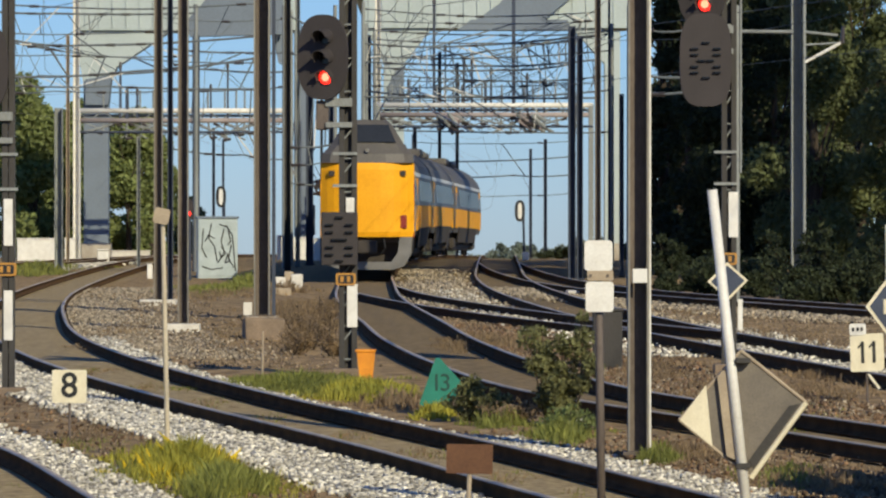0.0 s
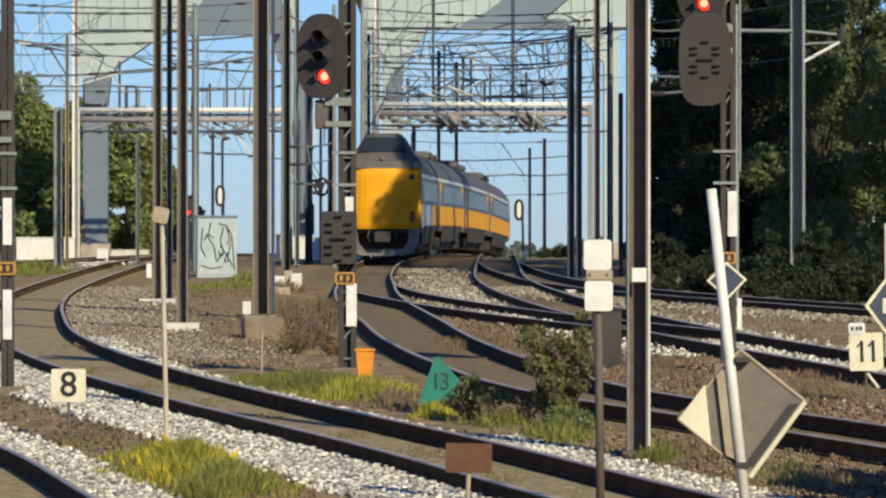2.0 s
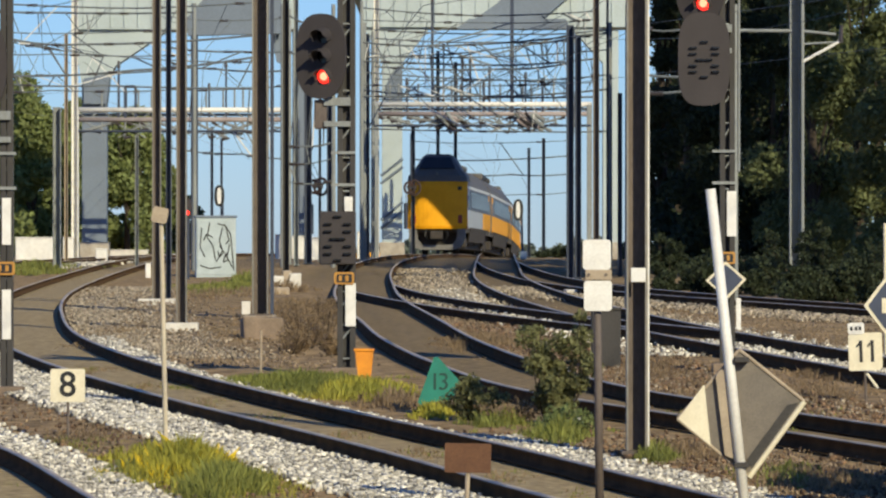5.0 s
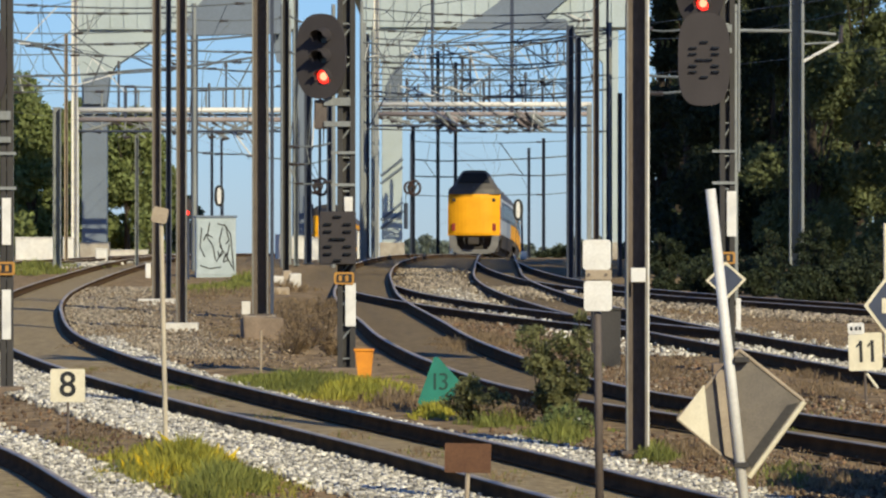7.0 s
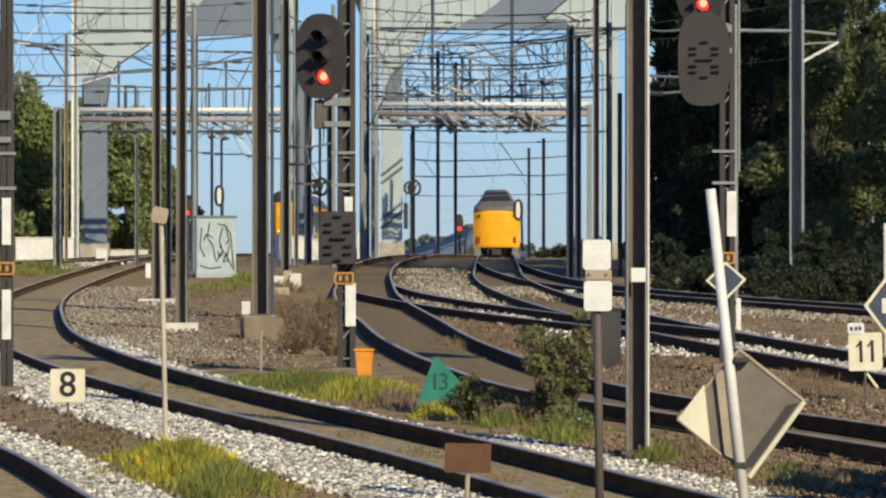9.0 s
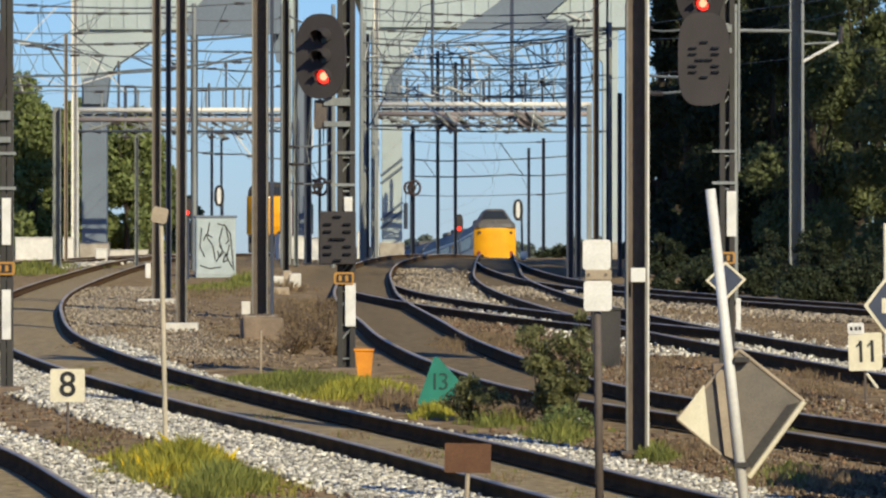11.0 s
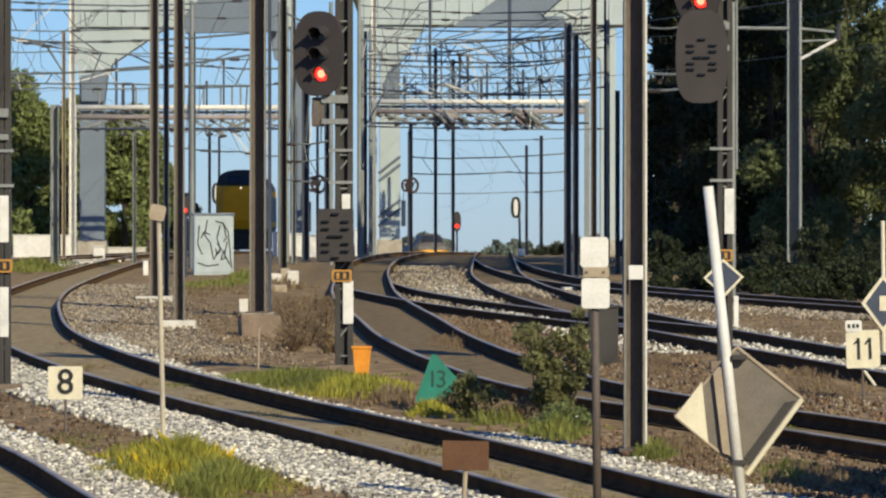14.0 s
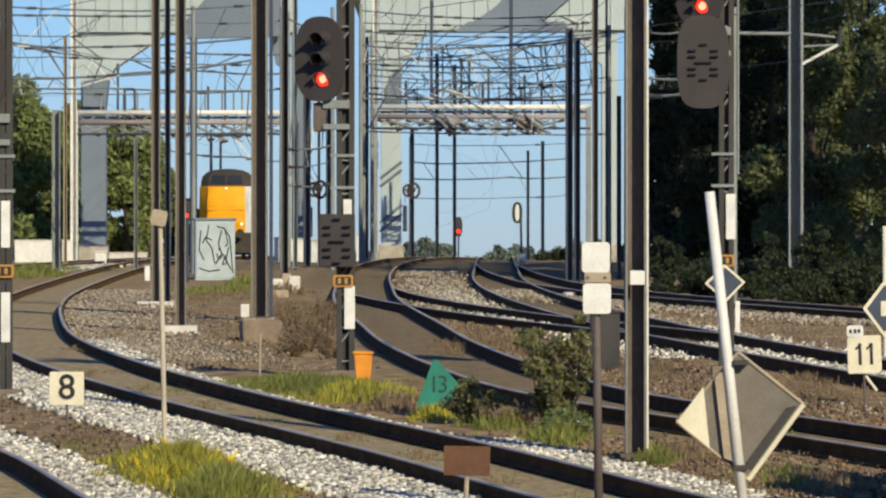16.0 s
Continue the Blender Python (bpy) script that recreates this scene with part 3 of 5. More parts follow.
def hood(length, r, n=12):
    bm = bmesh.new()
    rings = []
    for k in range(2):
        for rr in (r, r - 0.008):
            rings.append([bm.verts.new((rr * math.cos(a), -length * k * (1.0 if 0.15 < i / n < 0.85 else 0.55), rr * math.sin(a) - 0.12 * length * k)) for i, a in enumerate([radians(-25 + 230 * j / n) for j in range(n + 1)])])
    for i in range(n):
        for a, b in ((0, 2), (1, 3)):
            bm.faces.new((rings[a][i], rings[a][i + 1], rings[b][i + 1], rings[b][i]))
        bm.faces.new((rings[2][i], rings[2][i + 1], rings[3][i + 1], rings[3][i]))
    return bm


def signal(x, y, label, lamp_z, turn, lit, head_w=0.78, head_h=1.22, offset=-0.35, speed_box=None, plates=(), number_z=None, ladder=True, post_top=5.7, box_turn=0, pw=0.09):
    """Colour-light signal: lattice post, oval board with three hooded lenses, indicator board and plates."""
    z = ground_z(x, y)
    e = thing("railway_signal", pose(x, y, z), label, "signal", "railway signals")
    part("base", box(-0.22, -0.2, -0.15, 0.22, 0.2, 0.12, 0.02), M_BROWNCONC, e)
    for sx in (-pw, pw):
        part("upright", box(sx - 0.04, -0.05, 0.0, sx + 0.04, 0.05, post_top, 0.006), M_POST, e)
    k = 0
    zz = 0.25
    while zz < post_top:
        part("rung", rod((-pw, -0.02 + 0.0, zz), (pw, -0.02, zz + (0.22 if k % 2 else -0.0)), 0.013, None, 6), M_GALV, e)
        zz += 0.24
        k += 1
    if ladder:
        for zz in (2.72, 3.18):
            part("step_bracket", box(-0.22, -0.09, zz, 0.13, -0.05, zz + 0.04), M_GALV, e)
    head = part("signal_head", slab(oval(head_w, head_h), 0.05), M_BLACK, e, "matt black oval backing board")
    part("back_channel", box(-pw * 0.6, 0.06, 0.0, pw * 0.6, 0.09, post_top), M_POST, e)
    head.matrix_basis = pose(offset, -0.16, lamp_z + 0.29, 0, 0, turn)
    part("lamp_housing", box(-0.16, 0.03, -0.45, 0.16, 0.25, 0.45, 0.04), M_BLACK, head)
    for i in range(3):
        lens = part("lens", rod((0.06, -0.026, 0.29 - 0.29 * i), (0.06, -0.045, 0.29 - 0.29 * i), 0.105, 0.10, 20), M_REDLIT if (lit and i == 2) else M_PITCH, head, "lit red lens" if (lit and i == 2) else "")
        if lit and i == 2:
            part("lamp_core", rod((0.06, -0.046, 0.29 - 0.29 * i), (0.06, -0.055, 0.29 - 0.29 * i), 0.06, 0.045, 16), M_REDHOT, lens)
        h = part("hood", hood(0.30 if i < 2 else 0.16, 0.12), M_BLACK, head)
        h.matrix_basis = pose(0.06, -0.03, 0.29 - 0.29 * i)
    part("bracket", box(offset * 0.9, -0.12, lamp_z - 0.42, 0.06, -0.02, lamp_z - 0.30, 0.01), M_GALV, e)
    part("bracket", box(offset * 0.9, -0.12, lamp_z - 0.72, 0.06, -0.02, lamp_z - 0.64, 0.01), M_GALV, e)
    part("cable_box", box(offset - 0.10, -0.08, lamp_z - 0.75, offset + 0.08, 0.06, lamp_z - 0.33, 0.02), M_MAST, e)
    if speed_box:
        w, h, cx, cz = speed_box
        b = part("indicator_board", box(-w / 2, -0.09, -h / 2, w / 2, 0.09, h / 2, 0.015), M_BLACK, e, "dark grey speed indicator board")
        b.matrix_basis = pose(cx, -0.2, cz, 0, 0, box_turn)
        indicator_bars(b, w, h, -0.095)
    for cx, cz, w, h, m in plates:
        part("marker_plate", box(cx - w / 2, -0.075, cz - h / 2, cx + w / 2, -0.055, cz + h / 2, 0.006), m, e, "white marker plate")
    if number_z is not None:
        n = part("number_plate", slab(rounded(0.285, 0.175, 0.03), 0.015), M_YELLOWPL, e, "orange number plate")
        n.matrix_basis = pose(-0.03, -0.09, number_z)
        part("plate_field", slab(rounded(0.22, 0.12, 0.02), 0.012), M_INK, n).matrix_basis = pose(0, -0.009, 0)
        for dx in (-0.055, 0.04):
            part("figure_bar", box(dx - 0.022, -0.02, -0.04, dx + 0.022, -0.016, 0.04), M_YELLOWPL, n)
    return e


def indicator_bars(parent, w, h, y):
    """Short visors over the indicator's small lamps."""
    rows = ((0.40, (0,)), (0.26, (-1, 1)), (0.12, (-1, 1)), (-0.02, (-0.4, 0.4)), (-0.16, (-1, 1)), (-0.30, (-1, 1)), (-0.42, (0,)))
    for fz, cols in rows:
        for c in cols:
            part("lamp_visor", box(c * w * 0.27 - 0.055, y - 0.05, fz * h - 0.012, c * w * 0.27 + 0.055, y + 0.004, fz * h + 0.014, 0.004), M_PITCH, parent)


def plate_sign(name, x, y, w, h, z0, text, mat, label, lean=0.0, turn=0.0, post=M_MAST, extra=False):
    z = ground_z(x, y)
    e = thing(name, pose(x, y, z, 0, lean, turn), label, "sign", "speed signs")
    part("post", rod((0, 0.02, -0.1), (0, 0.02, z0 + h * 0.8), 0.016, None, 8), post, e)
    p = part("plate", slab(rounded(w, h, 0.02), 0.02), mat, e)
    p.matrix_basis = pose(0, -0.02, z0 + h / 2)
    if text:
        if text == "11":
            for dx in (-0.058, 0.083):
                part("figure_flag", rod((dx, -0.014, 0.125), (dx - 0.045, -0.014, 0.075), 0.012, None, 6), M_INK, p)
        glyphs(text, h * (1.06 if len(text) == 1 else 0.88), M_INK, p, 0.025 if text == "11" else 0, -0.013, 0.0)
    return e


sheet()
tracks()
stones()

# ---- things along the line ----
F = 9500.0


def at(px, y):
    """Sideways place of a thing seen px to the side of the middle, at y metres."""
    return px * y / F


# near masts
near_mast = mast(2.035, 56.5, 8.0, 0.215, 0.24, M_MAST, "tall grey steel catenary mast with a white plate", web=0.3)
part("plate", box(-0.065, -0.20, 1.83, 0.09, -0.175, 1.98, 0.008), M_WHITE, near_mast, "small white plate")
part("conduit", rod((0.125, -0.02, 0.1), (0.125, -0.02, 7.5), 0.012), M_WHITE, near_mast, "pale conduit")
m1 = mast(-3.76, 110.5, 9.0, 0.33, 0.3, M_MAST, "brown grey steel mast on a stained concrete block", 0.7, deep=0.34, pm=M_CONC)
part("stay", box(0.2, 0.1, 0.0, 0.27, 0.25, 8.8), M_DARKMAST, m1)
part("bracket", box(-0.38, -0.2, 0.05, -0.2, 0.0, 0.32, 0.01), M_PALECONC, m1, "pale concrete stub")
mast(-4.87, 100, 9.0, 0.19, 0.2, M_MAST, "steel mast on a pale concrete foundation", 0.62, deep=0.42)
mast(-6.72, 126, 9.0, 0.20, 0.2, M_MAST, "brown grey steel mast on a pale concrete foundation", 0.85, deep=0.42)
mast(-6.52, 127.5, 8.6, 0.12, 0.2, M_DARKMAST, "dark thin steel mast beside a brown one")

# the oval colour-light signals
S_Y = 77.0
signal(at(-171, S_Y), S_Y, "black three-lamp railway signal showing red on a lattice post", 4.29, -22, True, offset=-0.36,
       speed_box=(0.52, 0.76, -0.12, 1.98), plates=((0.03, 2.46, 0.12, 0.22, M_WHITE), (0.06, 1.02, 0.15, 0.62, M_WHITE)), number_z=1.40)
r = signal(at(503, 78.0), 78.0, "dark railway signal with red lamp and indicator board", 5.34, -22, True, offset=-0.40, head_w=0.74, head_h=1.2,
           plates=((0.06, 2.29, 0.14, 0.66, M_WHITE), (0.16, 0.84, 0.07, 0.45, M_WHITE)), number_z=1.65, pw=0.07, post_top=6.2)
b = part("indicator_board", slab(oval(0.75, 1.35, k=3.2), 0.12), M_BLACK, r, "dark grey oval indicator board")
b.matrix_basis = pose(-0.35, -0.22, 4.53)
indicator_bars(b, 0.6, 0.62, -0.06)
part("ladder_rail", rod((0.17, 0.02, 2.9), (0.17, 0.02, 5.9), 0.02), M_GALV, r)
d = part("diamond_plate", slab([(0, 0.28), (0.30, 0.02), (0.02, -0.27), (-0.29, 0.0)], 0.02), M_CREAM, r, "small diamond plate with a dark blue field")
d.matrix_basis = pose(-0.03, -0.14, 1.32)
part("field", slab([(0, 0.235), (0.25, 0.015), (0.015, -0.225), (-0.24, 0.0)], 0.012), M_BLUEPL, d).matrix_basis = pose(0, -0.012, 0)
signal(at(-772, 71), 71, "black railway signal with white marker plates at the curve", 4.06, -8, False, offset=-0.37, pw=0.045, number_z=1.68,
       plates=((0.0, 2.30, 0.12, 0.62, M_WHITE), (0.0, 1.07, 0.12, 0.66, M_WHITE)))

# signs in the foreground
plate_sign("speed_sign", at(-664, 60), 60, 0.385, 0.37, 0.41, "8", M_CREAM, "square cream speed sign with a black 8")
s11 = plate_sign("speed_sign", at(749, 68.5), 68.5, 0.41, 0.46, 0.40, "11", M_CREAM, "cream speed sign with a black 11", lean=-2)
part("top_plate", slab(rounded(0.21, 0.15, 0.03), 0.02), M_WHITE, s11, "small white plate above").matrix_basis = pose(-0.10, -0.02, 0.94)
for dx in (-0.16, -0.10, -0.05):
    part("figure_bar", box(dx - 0.017, -0.035, 0.915, dx + 0.017, -0.029, 0.965), M_INK, s11)
part("back_plate", slab(rounded(0.40, 0.46, 0.02), 0.02), M_CREAM, s11).matrix_basis = pose(0.03, 0.05, 0.65)
part("spare_post", rod((0.02, 0, 0.36), (0.15, -0.05, 0.17), 0.02), M_CREAM, s11)

e = thing("track_marker_post", pose(at(-499, 56), 56, ground_z(at(-499, 56), 56)), "slim pale post with a tilted tan plate", "sign")
part("post", rod((0.055, 0, -0.1), (0, 0, 2.49), 0.027, 0.024, 10), M_PALEPOST, e)
p = part("plate", slab(rounded(0.165, 0.165, 0.03), 0.015), M_TAN, e)
p.matrix_basis = pose(-0.01, -0.05, 2.545, 0, 12, 0)

e = thing("double_plate_sign", pose(at(278, 47), 47, ground_z(at(278, 47), 47)), "grey post carrying two white enamel plates", "sign")
part("post", rod((0.0, 0.03, -0.1), (-0.03, 0.03, 2.4), 0.038, 0.034, 12), M_MAST, e, smooth=True)
for zz, dx in ((2.33, -0.03), (1.97, -0.02)):
    part("plate", slab(rounded(0.245, 0.265, 0.03), 0.015), M_WHITE, e).matrix_basis = pose(dx, -0.04, zz)
part("bracket", box(-0.13, -0.05, 2.11, 0.10, -0.02, 2.20, 0.005), M_TAN, e, "tan bracket with bolts")
for dx in (-0.10, 0.05):
    part("bolt", rod((dx, -0.05, 2.155), (dx, -0.062, 2.155), 0.014), M_MAST, e)

e = thing("relay_box", pose(at(288, 80), 80, ground_z(at(288, 80), 80)), "dark grey upright relay box behind a post", "box")
part("body", box(-0.22, -0.15, 0.0, 0.22, 0.15, 0.86, 0.02), M_POST, e)
part("lid", box(-0.24, -0.17, 0.86, 0.24, 0.17, 0.90, 0.01), M_POST, e)

# large tilted diamond sign seen from the back
DY = 46.0
e = thing("diamond_sign", pose(at(528, DY), DY, ground_z(at(528, DY), DY)), "large grey diamond sign leaning on a white tube post", "sign")
z0 = ground_z(at(528, DY), DY)
foot, tip = (0.06, 0, -0.1), (-0.265, 0, 2.515 - z0)
part("post", rod(foot, tip, 0.046, 0.044, 14), M_WHITE, e, "white painted tube", smooth=True)
mid_z = 2.0 - (732 - 441) * DY / F - z0
corners = [(-0.01, 0.545), (0.55, 0.10), (0.075, -0.55), (-0.54, -0.05)]
b = part("board", slab(corners, 0.025), M_GREYPL, e)
b.matrix_basis = pose(-0.005, 0.075, mid_z)
for i, (m, r) in enumerate(((M_TAN, 0.016), (M_CREAM, 0.024), (M_TAN, 0.014), (M_TAN, 0.014))):
    (xa, za), (xb, zb) = corners[i], corners[(i + 1) % 4]
    part("rim", rod((xa, -0.014, za), (xb, -0.014, zb), r, None, 8), m, b, "folded rim")
part("face_fold", slab([(0.50, 0.09), (0.10, -0.47), (0.055, -0.40), (0.40, 0.07)], 0.012), M_POST, b, "dark folded face").matrix_basis = pose(0, -0.016, 0)
# Cream triangle puts the sunlight on this corner into the colour.
part("sunlit_corner", slab([(-0.535, -0.05), (-0.31, 0.25), (-0.255, -0.28)], 0.012), M_CREAM, b, "cream triangle for the sunlit corner").matrix_basis = pose(0, -0.022, 0)
part("cross_bar", slab([(-0.215, 0.32), (-0.175, 0.375), (-0.10, 0.37), (0.035, -0.43), (-0.135, -0.36)], 0.05), M_TAN, b, "tan strut").matrix_basis = pose(0, -0.045, 0)
for zz in (0.46, -0.44):
    part("clamp", box(-0.06, -0.15, zz - 0.022, 0.07, -0.02, zz + 0.022, 0.006), M_POST, b)

e = thing("rusty_plate_sign", pose(at(40, 47.5), 47.5, ground_z(at(40, 47.5), 47.5)), "low rusty brown plate on a pale post", "sign")
part("post", rod((-0.0, 0, -0.1), (0.02, 0, 0.40), 0.022), M_TAN, e)
part("plate", slab(rounded(0.41, 0.26, 0.01), 0.015), M_RUST, e).matrix_basis = pose(0.02, -0.03, 0.51, 0, 1, 0)

GX, GY = at(-16, 66), 66
e = thing("green_triangle_marker", pose(GX, GY, ground_z(GX, GY)), "sea green triangular marker with a dark number", "sign")
b = part("plate", slab([(-0.20, 0.12), (-0.17, 0.09), (0.22, 0.17), (0.33, 0.34), (0.32, 0.38), (0.05, 0.68), (0.0, 0.68)], 0.16), M_GREEN, e)
glyphs("13", 0.30, M_DKGREEN, b, 0.065, -0.083, 0.37)
for sx in (-0.1, 0.2):
    part("foot", rod((sx, 0, -0.1), (sx * 0.8, 0, 0.2), 0.02), M_MAST, e)
e = thing("orange_box", pose(at(-139, 75.5), 75.5, ground_z(at(-139, 75.5), 75.5)), "small orange plastic box beside the signal post", "box")
bm = box(-0.13, -0.1, -0.05, 0.13, 0.1, 0.43)
for v in bm.verts:
    if v.co.z < 0.1:
        v.co.x *= 0.62
part("body", bm, M_ORANGE, e)
part("rim", box(-0.15, -0.12, 0.42, 0.14, 0.12, 0.46, 0.01), M_ORANGE, e)

# second diamond at the edge of the line
QX = at(783, 86)
e = thing("diamond_sign", pose(QX, 86, ground_z(QX, 86)), "blue diamond sign with pale rim on a pale post", "sign")
part("post", rod((0.02, 0.03, -0.1), (0.0, 0.03, 2.1), 0.035), M_CREAM, e)
b = part("board", slab([(0, 0.46), (0.42, 0.0), (0, -0.46), (-0.35, 0.0)], 0.02), M_CREAM, e)
b.matrix_basis = pose(0, -0.02, 0.78)
part("field", slab([(0, 0.38), (0.35, 0.0), (0, -0.38), (-0.28, 0.0)], 0.012), M_BLUEPL, b).matrix_basis = pose(0, -0.012, 0)
part("figure_bar", box(-0.06, -0.026, -0.12, 0.1, -0.019, 0.12), M_CREAM, b)

# cabinet with scrawled paint
CX, CY = at(-403, 176), 176
e = thing("relay_cabinet", pose(CX, CY, ground_z(CX, CY), 0, 0, 6), "pale grey relay cabinet with black scrawled graffiti", "cabinet")
part("body", box(-0.62, -0.4, -0.1, 0.62, 0.4, 1.80, 0.02), M_CABINET, e)
part("roof", box(-0.66, -0.45, 1.80, 0.66, 0.45, 1.87, 0.015), M_SLATE_SHADE, e)
part("door", box(-0.58, -0.425, 0.06, 0.60, -0.402, 1.74, 0.008), M_CABINET, e)
rs = random.Random(8)
for pts in (((-.2, 1.65), (-.28, 1.2), (-.1, .95), (-.02, .5)), ((.2, 1.5), (.1, 1.1), (.2, .8), (.0, .45)), ((.25, 1.6), (.45, 1.3), (.5, .8), (.55, .2)), ((-.5, .35), (-.2, .25), (.15, .3)), ((.3, .7), (.22, .45), (.36, .5), (.3, .75)), ((-.45, 1.5), (-.5, .9), (-.35, .6)), ((.05, 1.62), (.3, 1.55), (.4, 1.1), (.3, 1.0)), ((-.1, 1.2), (-.3, 1.3), (-.4, 1.1)), ((.1, .95), (.25, .75), (.1, .6), (.05, .8)), ((.42, 1.0), (.34, .6), (.5, .3))):
    bm = None
    for a, c in zip(pts, pts[1:]):
        bm = rod((a[0], -0.428, a[1]), (c[0], -0.428, c[1]), 0.02, None, 6, bm)
    part("paint_stroke", bm, M_INK, e)

for me in {o.data for o in e.children_recursive}:
    for v in me.vertices:
        v.co.x *= 1.05
        v.co.z *= 1.075

# ---- the great beige bridge frame over the line ----
BY = 243.0
BS = F / BY


def bx(px):
    return (px - 784) / BS


def bz(py):
    return 2.0 + (441 - py) / BS


bridge = thing("bridge_frame", pose(0, BY, 0), "huge beige steel bridge frame spanning the tracks", "bridge", kind="structure")
gz = 1.4
# Slate columns are beige steel with their shade put into the colour.
for a, c, m, lab in ((146, 190, M_SLATE_SHADE, "beige column in painted shade"), (518, 540, M_SLATE_SHADE, "beige column in painted shade"), (676, 712, M_BEIGE, ""), (1066, 1094, M_BEIGE, "")):
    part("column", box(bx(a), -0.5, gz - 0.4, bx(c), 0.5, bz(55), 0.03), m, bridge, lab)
    part("column_base", box(bx(a) - 0.1, -0.6, gz - 0.4, bx(c) + 0.1, 0.6, gz + 0.9, 0.03), M_CONC, bridge)
part("girder", box(bx(128), -0.8, bz(54), bx(520), 2.5, bz(-80), 0.03), M_BEIGE, bridge)
part("girder", box(bx(640), -0.8, bz(50), bx(1110), 2.5, bz(-80), 0.03), M_BEIGE, bridge)


def gusset(pts, y0, y1, m, lab=""):
    g = part("haunch", slab([(bx(a), bz(c)) for a, c in pts], y1 - y0), m, bridge, lab)
    g.matrix_basis = pose(0, (y0 + y1) / 2, 0)


gusset(((130, 54), (300, 54), (205, 118), (190, 150), (146, 150)), -0.6, 0.6, M_BEIGE)
# Slate pieces below paint shade onto the beige haunches and girders.
gusset(((150, 140), (196, 132), (190, 185), (150, 185)), -0.75, 0.55, M_SLATE_SHADE, "haunch plate in painted shade")
gusset(((335, 66), (500, 62), (500, -40), (400, -40), (333, 35)), -1.6, -0.82, M_SLATE_SHADE, "side panel in painted shade")
gusset(((480, 60), (512, 60), (500, 115), (490, 110)), -0.5, 0.5, M_SLATE_SHADE, "bracket in painted shade")
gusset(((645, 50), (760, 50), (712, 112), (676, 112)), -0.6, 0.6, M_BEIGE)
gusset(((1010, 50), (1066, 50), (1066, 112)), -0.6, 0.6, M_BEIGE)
gusset(((830, 36), (1000, 36), (1008, 54), (806, 54)), -1.5, -0.82, M_SLATE_SHADE, "soffit panel in painted shade")
gusset(((905, -20), (1025, -20), (960, 36), (840, 36), (880, 8)), -1.4, -0.82, M_SLATE_SHADE, "side panel in painted shade")
gusset(((684, 150), (704, 118), (712, 118), (712, 180), (684, 180)), -0.62, 0.55, M_SLATE_SHADE, "haunch plate in painted shade")
for a in range(150, 520, 24):
    part("stiffener", box(bx(a) - 0.02, -0.86, bz(50), bx(a) + 0.02, -0.8, bz(-60)), M_BEIGE, bridge)
for a in range(650, 1100, 24):
    part("stiffener", box(bx(a) - 0.02, -0.86, bz(46), bx(a) + 0.02, -0.8, bz(-60)), M_BEIGE, bridge)

# Dark rods across the column stand in for diagonal cast shadows.
for z0, z1 in ((312, 282), (326, 296), (390, 358), (405, 373)):
    part("shadow_bar", rod((bx(674), -0.57, bz(z0)), (bx(713), -0.57, bz(z1)), 0.06, None, 8), M_SLATE_SHADE, bridge)

# an unseen second span, added to cast shade on the western track
span = thing("bridge_frame", pose(0, 283.0, 0), "unseen beige bridge span added to shade the western track", "bridge", kind="structure")
part("shade_deck", box(-4.6, -8.0, 14.9, 10.6, 15.0, 16.2, 0.03), M_BEIGE, span)
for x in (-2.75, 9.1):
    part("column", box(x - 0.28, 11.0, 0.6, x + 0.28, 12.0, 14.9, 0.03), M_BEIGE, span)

# ---- catenary portals with white tube beams ----
PY = 234.0
PS = F / PY


def gx_(px):
    return (px - 784) / PS


def gz_(py):
    return 2.0 + (441 - py) / PS


